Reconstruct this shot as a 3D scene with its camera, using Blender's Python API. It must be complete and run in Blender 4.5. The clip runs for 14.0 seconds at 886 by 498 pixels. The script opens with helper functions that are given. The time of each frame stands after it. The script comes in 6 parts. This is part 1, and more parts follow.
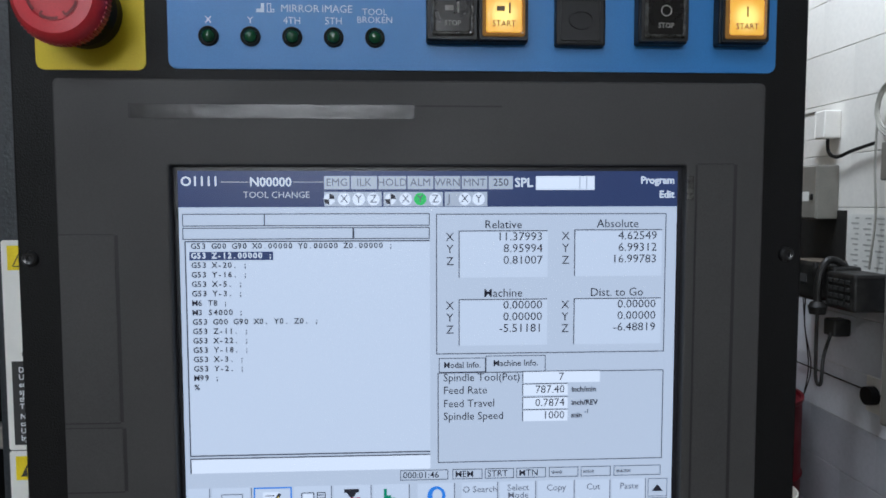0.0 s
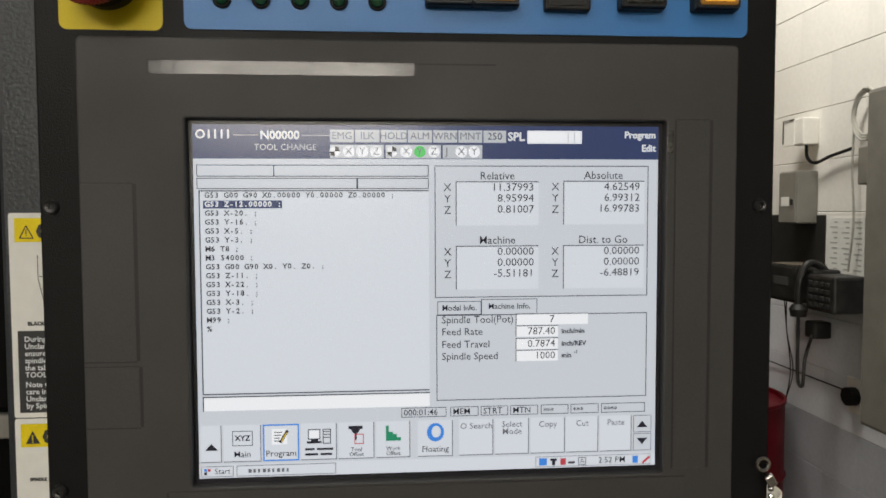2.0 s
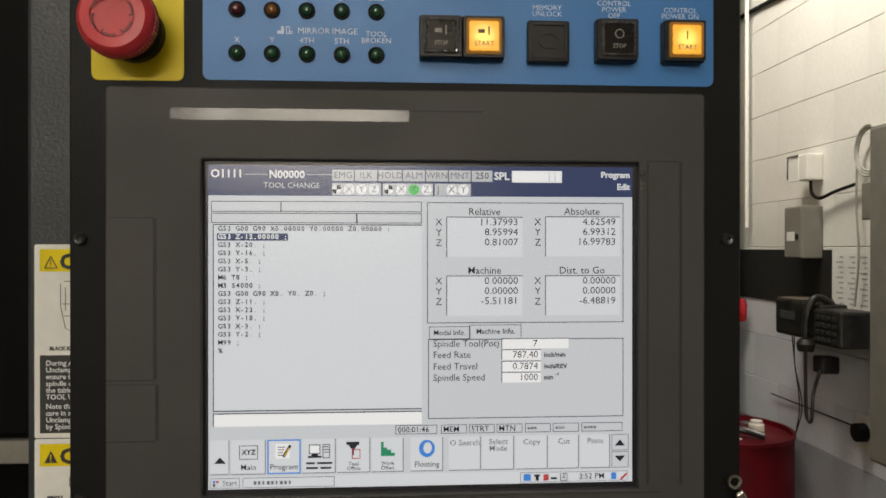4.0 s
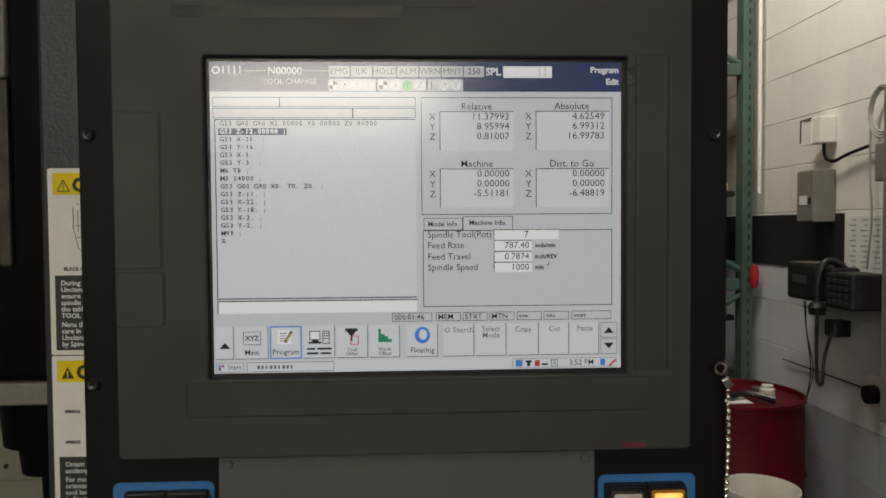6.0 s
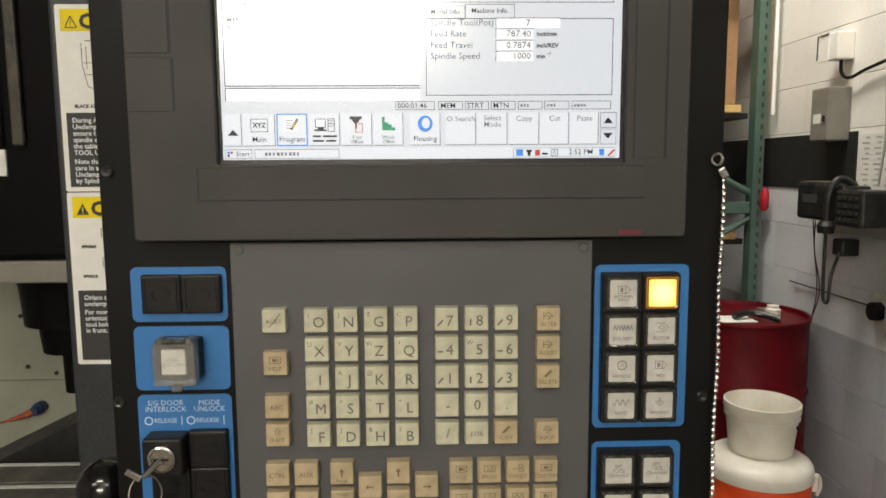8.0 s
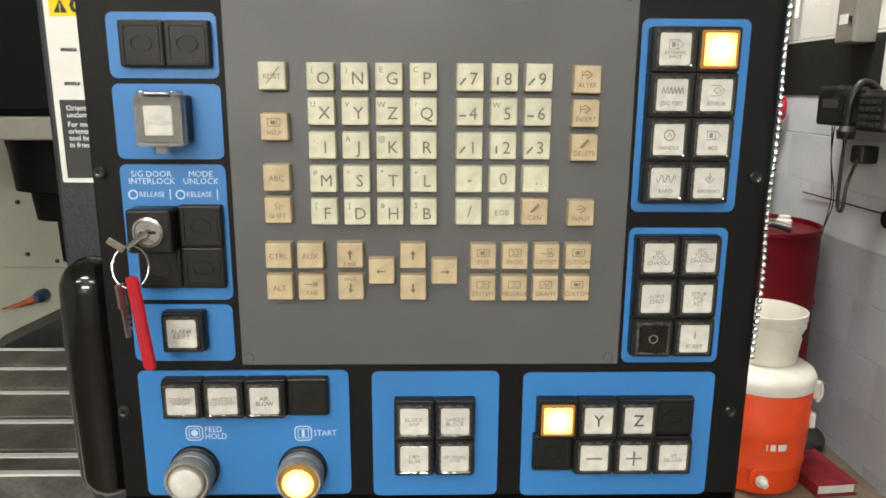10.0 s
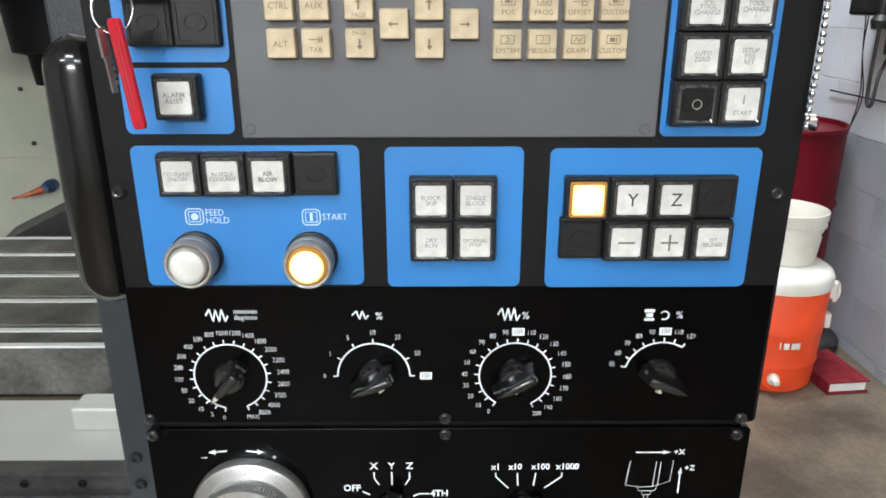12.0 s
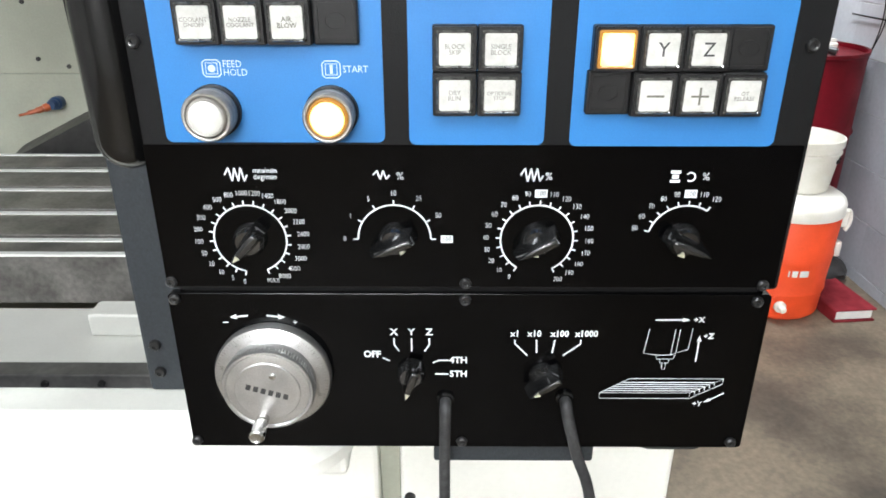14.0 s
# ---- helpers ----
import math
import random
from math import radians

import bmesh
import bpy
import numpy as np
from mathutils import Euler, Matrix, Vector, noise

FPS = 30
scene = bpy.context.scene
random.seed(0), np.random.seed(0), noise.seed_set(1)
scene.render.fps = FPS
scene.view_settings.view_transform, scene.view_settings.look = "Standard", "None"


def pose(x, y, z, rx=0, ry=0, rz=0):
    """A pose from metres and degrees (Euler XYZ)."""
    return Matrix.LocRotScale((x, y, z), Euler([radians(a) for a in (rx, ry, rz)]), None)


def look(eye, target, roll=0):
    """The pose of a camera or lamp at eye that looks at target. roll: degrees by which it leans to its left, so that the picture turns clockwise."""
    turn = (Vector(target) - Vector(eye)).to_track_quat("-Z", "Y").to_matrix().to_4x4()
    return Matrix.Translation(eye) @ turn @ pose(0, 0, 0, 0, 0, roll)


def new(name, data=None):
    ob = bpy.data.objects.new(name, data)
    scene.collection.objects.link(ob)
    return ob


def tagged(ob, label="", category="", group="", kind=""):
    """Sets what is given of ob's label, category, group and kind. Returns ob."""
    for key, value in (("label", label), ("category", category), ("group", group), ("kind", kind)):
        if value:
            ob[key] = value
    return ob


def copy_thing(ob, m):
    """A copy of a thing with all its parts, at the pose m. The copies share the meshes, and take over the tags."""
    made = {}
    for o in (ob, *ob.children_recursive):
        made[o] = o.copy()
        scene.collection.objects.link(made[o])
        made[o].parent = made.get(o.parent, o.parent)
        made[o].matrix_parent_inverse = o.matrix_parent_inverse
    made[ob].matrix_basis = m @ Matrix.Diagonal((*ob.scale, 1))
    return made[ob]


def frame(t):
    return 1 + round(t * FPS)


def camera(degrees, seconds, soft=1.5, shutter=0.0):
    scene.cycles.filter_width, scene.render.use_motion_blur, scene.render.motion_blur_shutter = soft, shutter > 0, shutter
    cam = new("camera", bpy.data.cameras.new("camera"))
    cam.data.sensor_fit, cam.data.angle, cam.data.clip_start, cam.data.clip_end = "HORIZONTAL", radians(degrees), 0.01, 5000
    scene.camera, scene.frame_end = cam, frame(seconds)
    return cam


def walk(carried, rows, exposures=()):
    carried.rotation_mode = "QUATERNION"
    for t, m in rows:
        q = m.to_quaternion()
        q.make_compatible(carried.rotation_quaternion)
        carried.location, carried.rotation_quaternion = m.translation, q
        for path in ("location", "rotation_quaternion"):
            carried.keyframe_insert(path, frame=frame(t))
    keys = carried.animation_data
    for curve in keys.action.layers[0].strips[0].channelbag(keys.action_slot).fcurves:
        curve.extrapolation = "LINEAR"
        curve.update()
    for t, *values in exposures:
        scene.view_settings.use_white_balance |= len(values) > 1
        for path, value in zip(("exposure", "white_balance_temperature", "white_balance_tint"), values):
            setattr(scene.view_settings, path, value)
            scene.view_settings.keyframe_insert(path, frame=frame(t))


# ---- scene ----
cam = camera(64.3, 14.0, soft=1.7)
PATH = [
    (0, (-0.007, -0.346, 1.767), (0.102, 1.646, 1.632), -0.1),
    (0.5, (-0.013, -0.353, 1.759), (0.11, 1.64, 1.643), -0.1),
    (1, (-0.017, -0.356, 1.752), (0.133, 1.634, 1.633), -0.1),
    (1.5, (-0.017, -0.363, 1.744), (0.129, 1.629, 1.636), -0.2),
    (2, (-0.015, -0.371, 1.736), (0.135, 1.621, 1.637), -0.2),
    (2.5, (-0.015, -0.382, 1.738), (0.127, 1.611, 1.651), 0.0),
    (5, (-0.003, -0.41, 1.725), (0.1, 1.587, 1.754), -0.4),
    (5.5, (-0.004, -0.406, 1.703), (0.086, 1.592, 1.665), -0.5),
    (6, (0.003, -0.421, 1.686), (0.088, 1.576, 1.62), -0.4),
    (6.5, (0.007, -0.441, 1.662), (0.085, 1.556, 1.575), -0.4),
    (7, (0.011, -0.45, 1.637), (0.08, 1.545, 1.509), -0.4),
    (9.5, (-0.003, -0.406, 1.527), (0.04, 1.554, 1.132), -0.1),
    (10, (-0.003, -0.4, 1.495), (0.042, 1.55, 1.055), 0.3),
    (10.5, (-0.006, -0.395, 1.468), (0.031, 1.544, 0.977), 0.2),
    (11, (-0.008, -0.393, 1.447), (0.019, 1.532, 0.907), -0.1),
    (11.5, (-0.005, -0.389, 1.419), (0.011, 1.52, 0.821), -0.1),
    (12, (-0.006, -0.386, 1.403), (0.003, 1.504, 0.748), -0.1),
    (12.5, (-0.007, -0.388, 1.385), (-0.003, 1.482, 0.676), -0.0),
    (13, (-0.006, -0.393, 1.369), (-0.007, 1.458, 0.611), 0.0),
    (13.5, (-0.008, -0.396, 1.357), (-0.016, 1.438, 0.561), 0.0),
    (14, (-0.015, -0.397, 1.358), (-0.025, 1.428, 0.539), 0.0),
]
EXPOSURES = [(0, -1.22, 5400, 10), (1.0, -1.2, 6000, 10), (2.5, -1.12, 6800, 10), (5.0, -1.35, 7000, 10), (5.5, -1.46, 7000, 10), (6.0, -1.68, 6950, 10), (6.5, -1.7, 6900, 10), (7.0, -1.5, 7000, 10),
             (9.5, -0.05, 6600, 9), (10.5, -0.1, 6200, 9), (11.5, 0.15, 5700, 10), (12.5, 0.33, 5680, 10), (14, 0.56, 5700, 10)]
walk(cam, [(t, look(eye, target, roll)) for t, eye, target, roll in PATH], EXPOSURES)

# world: a dim grey for the closed shop
world = bpy.data.worlds.new("shop_air")
scene.world = world
world.use_nodes = True
world.node_tree.nodes["Background"].inputs[0].default_value = (0.6, 0.65, 0.7, 1)
world.node_tree.nodes["Background"].inputs[1].default_value = 0.2

FLOOR = -0.06
WALL_X = 1.80


def lamp(name, at, target, wide, deep, watts, colour):
    data = bpy.data.lights.new(name, "AREA")
    data.shape, data.size, data.size_y, data.energy, data.color = "RECTANGLE", wide, deep, watts, colour
    ob = new(name, data)
    ob.matrix_world = look(at, target)
    return ob


# Added unseen area lamps; the 112 W one is tilted to brighten the wall
CEILING_LAMPS = [(-0.9, -2.2, 3.85), (-2.6, -3.2, 3.85), (0.7, -3.4, 3.85), (1.0, 2.1, 3.85), (-1.9, 1.6, 3.85)]
LAMP_WATTS = [54, 54, 45, 112, 13]
for at, watts in zip(CEILING_LAMPS, LAMP_WATTS):
    aim = (1.8, 2.7, 1.0) if watts == 112 else (at[0], at[1] + 0.001, 0)
    lamp("added_light", (at[0], at[1], at[2] - 0.09), aim, 1.2, 0.3, watts, (1.0, 0.97, 0.9))


# ---- materials ----
def material(name, base, rough=0.5, metal=0.0, grain=0.0, scale=400.0, stain=0.0, stain_scale=6.0, bump=0.0,
             emit=None, power=0.0, coat=0.0, spread=0.0, spec=0.5, tint=None):
    """Principled surface with fine grain, broad stains, relief and a per-piece shift of value."""
    m = bpy.data.materials.new(name)
    m.use_nodes = True
    n, l = m.node_tree.nodes, m.node_tree.links
    p = n["Principled BSDF"]
    p.inputs["Base Color"].default_value = (*base, 1)
    p.inputs["Roughness"].default_value = rough
    p.inputs["Metallic"].default_value = metal
    p.inputs["Coat Weight"].default_value = coat
    p.inputs["Specular IOR Level"].default_value = spec
    p.inputs["Coat Roughness"].default_value = 0.08
    if emit:
        p.inputs["Emission Color"].default_value = (*emit, 1)
        p.inputs["Emission Strength"].default_value = power
    if grain or stain or bump or spread:
        where = n.new("ShaderNodeTexCoord")
        fine = n.new("ShaderNodeTexNoise")
        fine.inputs["Scale"].default_value, fine.inputs["Detail"].default_value = scale, 4
        broad = n.new("ShaderNodeTexNoise")
        broad.inputs["Scale"].default_value, broad.inputs["Detail"].default_value = stain_scale, 6
        l.new(where.outputs["Object"], fine.inputs["Vector"])
        l.new(where.outputs["Object"], broad.inputs["Vector"])

        def ranged(source, low, high, a, b):
            r = n.new("ShaderNodeMapRange")
            r.inputs["From Min"].default_value, r.inputs["From Max"].default_value = low, high
            r.inputs["To Min"].default_value, r.inputs["To Max"].default_value = a, b
            l.new(source, r.inputs["Value"])
            return r.outputs["Result"]

        def times(a, b):
            q = n.new("ShaderNodeMath")
            q.operation = "MULTIPLY"
            l.new(a, q.inputs[0])
            l.new(b, q.inputs[1])
            return q.outputs[0]

        value = times(ranged(fine.outputs["Fac"], 0.3, 0.7, 1 - grain, 1 + grain), ranged(broad.outputs["Fac"], 0.35, 0.7, 1 + stain * 0.3, 1 - stain))
        if spread:
            info = n.new("ShaderNodeObjectInfo")
            value = times(value, ranged(info.outputs["Random"], 0, 1, 1 - spread, 1 + spread))
        if tint:
            mixed = n.new("ShaderNodeMix")
            mixed.data_type = "RGBA"
            mixed.inputs["A"].default_value, mixed.inputs["B"].default_value = (*base, 1), (*tint, 1)
            l.new(ranged(broad.outputs["Fac"], 0.45, 0.68, 0, 1), mixed.inputs["Factor"])
            first = mixed.outputs["Result"]
        else:
            rgb = n.new("ShaderNodeRGB")
            rgb.outputs[0].default_value = (*base, 1)
            first = rgb.outputs[0]
        scaled = n.new("ShaderNodeVectorMath")
        scaled.operation = "SCALE"
        l.new(first, scaled.inputs[0])
        l.new(value, scaled.inputs["Scale"])
        l.new(scaled.outputs[0], p.inputs["Base Color"])
        l.new(ranged(broad.outputs["Fac"], 0.3, 0.7, rough * 0.85, min(1, rough * 1.2)), p.inputs["Roughness"])
        if bump:
            b = n.new("ShaderNodeBump")
            b.inputs["Strength"].default_value, b.inputs["Distance"].default_value = bump, 0.0006
            l.new(fine.outputs["Fac"], b.inputs["Height"])
            l.new(b.outputs["Normal"], p.inputs["Normal"])
    return m


BLACK = material("black_powder_coat", (0.0042, 0.0041, 0.0043), 0.52, spec=0.20, grain=0.25, scale=1100, stain=0.3, stain_scale=9, bump=0.45)
GLOSS = material("black_gloss_film", (0.0007, 0.0007, 0.0009), 0.16, spec=0.14, grain=0.1, scale=900, stain=0.5, stain_scale=14, bump=0.03)
CHARCOAL = material("charcoal_moulding", (0.047, 0.046, 0.045), 0.55, spec=0.35, grain=0.12, scale=1800, stain=0.1, stain_scale=12, bump=0.22)
GREY = material("grey_keypad_film", (0.088, 0.089, 0.093), 0.5, grain=0.10, scale=1600, stain=0.12, stain_scale=11, bump=0.15)
BLUE = material("blue_panel_film", (0.032, 0.180, 0.470), 0.42, grain=0.06, scale=1500, stain=0.12, stain_scale=10, bump=0.06)
YELLOW = material("yellow_film", (0.66, 0.52, 0.010), 0.45, spec=0.3, grain=0.05, scale=1200, stain=0.15, stain_scale=20)
RED = material("red_mushroom_plastic", (0.50, 0.025, 0.035), 0.38, grain=0.06, scale=900, stain=0.15, stain_scale=40)
RED_TAG = material("red_key_tag", (0.42, 0.008, 0.02), 0.45, grain=0.05, scale=900, stain=0.2, stain_scale=60)
CREAM_KEY = material("cream_key", (0.55, 0.545, 0.415), 0.46, grain=0.05, scale=900, stain=0.22, stain_scale=90, spread=0.05)
TAN_KEY = material("tan_key", (0.47, 0.385, 0.245), 0.48, grain=0.05, scale=900, stain=0.22, stain_scale=90, spread=0.06)
INK = material("dark_ink", (0.03, 0.03, 0.03), 0.6)
FAINT_INK = material("worn_grey_ink", (0.25, 0.24, 0.22), 0.6, grain=0.3, scale=1400, stain=0.3, stain_scale=300)
KEY_INK = material("key_ink", (0.125, 0.12, 0.095), 0.6, grain=0.3, scale=1400)
TAN_INK = material("brown_ink", (0.16, 0.12, 0.07), 0.6)
WHITE_INK = material("white_ink", (0.75, 0.78, 0.80), 0.55)
PALE_INK = material("pale_blue_ink", (0.55, 0.68, 0.82), 0.55)
BUTTON = material("black_button_plastic", (0.0105, 0.0102, 0.0102), 0.42, spec=0.32, grain=0.15, scale=900, stain=0.35, stain_scale=60, bump=0.12)
CLEAR = material("clear_button_rim", (0.075, 0.074, 0.068), 0.08, grain=0.5, scale=420, stain=0.7, stain_scale=190, coat=0.8, bump=0.5)
LENS = material("white_button_lens", (0.59, 0.59, 0.55), 0.25, grain=0.05, scale=500, stain=0.2, stain_scale=110, coat=0.4, spread=0.05)
SMOKE = material("dark_button_lens", (0.014, 0.013, 0.012), 0.14, spec=0.4, stain=0.3, stain_scale=90, grain=0.1)
LIT_RIM = material("amber_lit_rim", (0.14, 0.08, 0.03), 0.15, emit=(1.0, 0.42, 0.045), power=0.35)


def lit_lens(name, core, edge, core_power, edge_power, reach):
    """A lamp shining through a lens: hottest in the middle, deeper amber towards its edge."""
    m = material(name, (0.30, 0.17, 0.05), 0.3, emit=core, power=1.0)
    n, l = m.node_tree.nodes, m.node_tree.links
    p = n["Principled BSDF"]
    where, keep, far, fall, blend = n.new("ShaderNodeTexCoord"), n.new("ShaderNodeVectorMath"), n.new("ShaderNodeVectorMath"), n.new("ShaderNodeMapRange"), n.new("ShaderNodeMix")
    keep.operation, far.operation, blend.data_type = "MULTIPLY", "LENGTH", "RGBA"
    keep.inputs[1].default_value = (1, 0, 1)
    fall.interpolation_type = "SMOOTHSTEP"
    fall.inputs["From Min"].default_value, fall.inputs["From Max"].default_value = 0.0015, reach
    l.new(where.outputs["Object"], keep.inputs[0])
    l.new(keep.outputs[0], far.inputs[0])
    l.new(far.outputs["Value"], fall.inputs["Value"])
    l.new(fall.outputs["Result"], blend.inputs["Factor"])
    blend.inputs["A"].default_value = (*(c * core_power for c in core), 1)
    blend.inputs["B"].default_value = (*(c * edge_power for c in edge), 1)
    l.new(blend.outputs["Result"], p.inputs["Emission Color"])
    return m


LIT_AMBER = lit_lens("lit_amber_lens", (1.0, 0.70, 0.15), (1.0, 0.46, 0.03), 3.2, 1.8, 0.0090)
LIT_HOT = lit_lens("lit_lamp_core", (1.0, 0.72, 0.24), (1.0, 0.54, 0.08), 4.6, 2.8, 0.0125)
GUARD = material("clear_guard_plastic", (0.30, 0.29, 0.25), 0.10, spec=0.8, coat=0.6, grain=0.05, scale=300, stain=0.15, stain_scale=60)
GUARD.node_tree.nodes["Principled BSDF"].inputs["Alpha"].default_value = 0.5
LOOP = material("dull_cable_rubber", (0.040, 0.040, 0.041), 0.5, spec=0.3, grain=0.3, scale=250, stain=0.4, stain_scale=40)
LED_GREEN = material("unlit_green_led", (0.008, 0.060, 0.022), 0.15, coat=0.5)
LED_RED = material("unlit_red_led", (0.075, 0.006, 0.008), 0.15, coat=0.5)
LED_AMBER = material("unlit_amber_led", (0.15, 0.055, 0.006), 0.15, coat=0.5)
CHROME = material("chrome", (0.60, 0.59, 0.57), 0.24, 1.0, grain=0.08, scale=300, stain=0.2, stain_scale=50)
STEEL = material("brushed_steel", (0.52, 0.52, 0.51), 0.32, 1.0, grain=0.12, scale=500, stain=0.2, stain_scale=30, bump=0.05)
WHEEL = material("satin_aluminium", (0.55, 0.55, 0.54), 0.36, 0.9, grain=0.10, scale=900, stain=0.25, stain_scale=40, bump=0.08)
SCREW = material("black_screw", (0.05, 0.05, 0.05), 0.3, 0.7)
KNOB = material("black_knob", (0.010, 0.010, 0.010), 0.10, grain=0.15, scale=300, stain=0.3, stain_scale=80, coat=1.0)
SATIN = material("satin_button_collar", (0.40, 0.385, 0.35), 0.42, 0.5, grain=0.08, scale=500, stain=0.3, stain_scale=90)
CLEAR_LID = material("clear_lid", (0.86, 0.86, 0.80), 0.06, spec=0.6)
CLEAR_LID.node_tree.nodes["Principled BSDF"].inputs["Alpha"].default_value = 0.10
HANDLE = material("black_grip", (0.004, 0.004, 0.004), 0.16, grain=0.1, scale=200, stain=0.2, stain_scale=20, coat=0.3)
SLOT = material("clear_label_strip", (0.035, 0.034, 0.032), 0.15, grain=0.3, scale=90, stain=0.5, stain_scale=45, spec=0.22, bump=0.35)
SCREEN_FRAME = material("screen_gasket", (0.012, 0.012, 0.016), 0.35)


def glow(name, colour, power=0.95):
    return material(name, (0.010, 0.010, 0.012), 0.17, emit=colour, power=power * 2.1, spec=0.5)


S_BODY = glow("screen_body", (0.70, 0.75, 0.82), 0.80)
S_LIST = glow("screen_list", (0.74, 0.79, 0.86), 0.86)
S_WHITE = glow("screen_white", (0.90, 0.93, 0.97), 0.92)
S_NAVY = glow("screen_navy", (0.055, 0.085, 0.22), 0.55)
S_CELL = glow("screen_cell", (0.62, 0.66, 0.72), 0.72)
S_LINE = glow("screen_line", (0.10, 0.11, 0.16), 0.35)
S_TEXT = glow("screen_text", (0.045, 0.045, 0.07), 0.35)
S_GREYTEXT = glow("screen_grey_text", (0.22, 0.23, 0.27), 0.6)
S_GREEN = glow("screen_green", (0.08, 0.75, 0.15), 0.7)
S_BLUE = glow("screen_blue", (0.06, 0.28, 0.85), 0.8)
S_YELLOW = glow("screen_yellow", (0.75, 0.55, 0.08), 0.7)
S_RED = glow("screen_red", (0.65, 0.08, 0.10), 0.7)
S_GREENICON = glow("screen_dark_green", (0.02, 0.35, 0.18), 0.7)

WALL_PAINT = material("white_wall_paint", (0.80, 0.78, 0.73), 0.6, grain=0.03, scale=60, stain=0.10, stain_scale=1.7, bump=0.3, spread=0.015)
# grey wall paint darkened to hold the shade low on the wall
SHADED_GREY = material("shaded_grey_wall_paint", (0.43, 0.445, 0.485), 0.6, grain=0.05, scale=60, stain=0.15, stain_scale=2.0, bump=0.3, spread=0.02)
PALE_PAINT = material("pale_grey_wall_paint", (0.72, 0.74, 0.785), 0.6, grain=0.04, scale=60, stain=0.14, stain_scale=2.0, bump=0.3, spread=0.015)
MORTAR = material("painted_joint", (0.62, 0.62, 0.60), 0.8, grain=0.1, scale=80, stain=0.2, stain_scale=3)
CONCRETE = material("shop_floor", (0.158, 0.128, 0.088), 0.5, grain=0.2, scale=60, stain=0.42, stain_scale=3.0, bump=0.25, tint=(0.098, 0.077, 0.053))
FOLD = material("worn_bellows_cloth", (0.03, 0.026, 0.02), 0.5, grain=0.4, scale=40, stain=0.6, stain_scale=14, tint=(0.16, 0.14, 0.105))
PLAIN = material("dull_wall", (0.45, 0.44, 0.42), 0.8, grain=0.05, scale=20, stain=0.2, stain_scale=0.8)
CEIL = material("ceiling_deck", (0.42, 0.42, 0.41), 0.8, grain=0.05, scale=20, stain=0.2, stain_scale=0.8)
SHEET = material("cream_sheet_metal", (0.36, 0.37, 0.30), 0.5, grain=0.04, scale=200, stain=0.2, stain_scale=4, bump=0.05)
COVER = material("white_enamel", (0.80, 0.80, 0.74), 0.42, grain=0.02, scale=200, stain=0.10, stain_scale=4)
COLUMN = material("blue_grey_enamel", (0.024, 0.029, 0.034), 0.40, grain=0.2, scale=420, stain=0.2, stain_scale=8, bump=0.8)
TABLE = material("ground_steel", (0.215, 0.205, 0.190), 0.40, 0.6, grain=0.2, scale=120, stain=0.55, stain_scale=9, bump=0.05)
EDGE = material("bright_steel_edge", (0.86, 0.86, 0.84), 0.38, 0.25, grain=0.05, scale=200, stain=0.08, stain_scale=12)
DARK_STEEL = material("oily_dark_steel", (0.035, 0.034, 0.033), 0.42, 0.3, grain=0.2, scale=80, stain=0.5, stain_scale=14)
RAIL = material("oily_rail_steel", (0.22, 0.215, 0.205), 0.33, 0.5, grain=0.15, scale=90, stain=0.4, stain_scale=8)
HEAD = material("dark_spindle_head", (0.0018, 0.0019, 0.002), 0.5, spec=0.10, grain=0.1, scale=200, stain=0.2, stain_scale=6)
DRUM = material("dark_red_drum", (0.115, 0.002, 0.007), 0.45, spec=0.18, grain=0.08, scale=150, stain=0.35, stain_scale=7)
ORANGE = material("orange_cooler", (0.88, 0.085, 0.014), 0.5, grain=0.03, scale=150, stain=0.12, stain_scale=9)
WHITE_PLASTIC = material("white_plastic", (0.78, 0.76, 0.69), 0.42, grain=0.03, scale=150, stain=0.07, stain_scale=9, tint=(0.73, 0.70, 0.60))
HOSE = material("grey_hose", (0.46, 0.45, 0.40), 0.5, grain=0.1, scale=90, stain=0.2, stain_scale=12)
CLOTH = material("red_cover", (0.20, 0.006, 0.014), 0.85, grain=0.12, scale=300, stain=0.25, stain_scale=18, bump=0.3)
PAPER = material("white_paper", (0.78, 0.78, 0.74), 0.7, grain=0.03, scale=90, stain=0.08, stain_scale=10)
LABEL_YELLOW = material("label_yellow", (0.80, 0.63, 0.010), 0.5, spec=0.25, grain=0.05, scale=600, stain=0.12, stain_scale=30)
PHONE = material("dusty_black_plastic", (0.008, 0.0077, 0.0073), 0.45, grain=0.15, scale=200, stain=0.25, stain_scale=20, tint=(0.032, 0.030, 0.027))
DUST = material("brown_dust", (0.105, 0.085, 0.062), 0.9, grain=0.3, scale=150, stain=0.5, stain_scale=25)
GREY_BOX = material("grey_electrical_enamel", (0.215, 0.205, 0.18), 0.5, grain=0.05, scale=150, stain=0.15, stain_scale=9)
BAND = material("black_rubber_sheet", (0.016, 0.015, 0.014), 0.55, grain=0.1, scale=100, stain=0.2, stain_scale=5)
RACK = material("green_rack_enamel", (0.062, 0.112, 0.090), 0.45, grain=0.08, scale=120, stain=0.25, stain_scale=6)
CARD = material("brown_cardboard", (0.33, 0.19, 0.095), 0.75, grain=0.06, scale=90, stain=0.12, stain_scale=5)
PINE = material("pale_timber", (0.62, 0.42, 0.16), 0.6, grain=0.12, scale=60, stain=0.2, stain_scale=12)
CABLE = material("black_cable", (0.006, 0.0057, 0.0055), 0.5, grain=0.2, scale=200, spec=0.15)
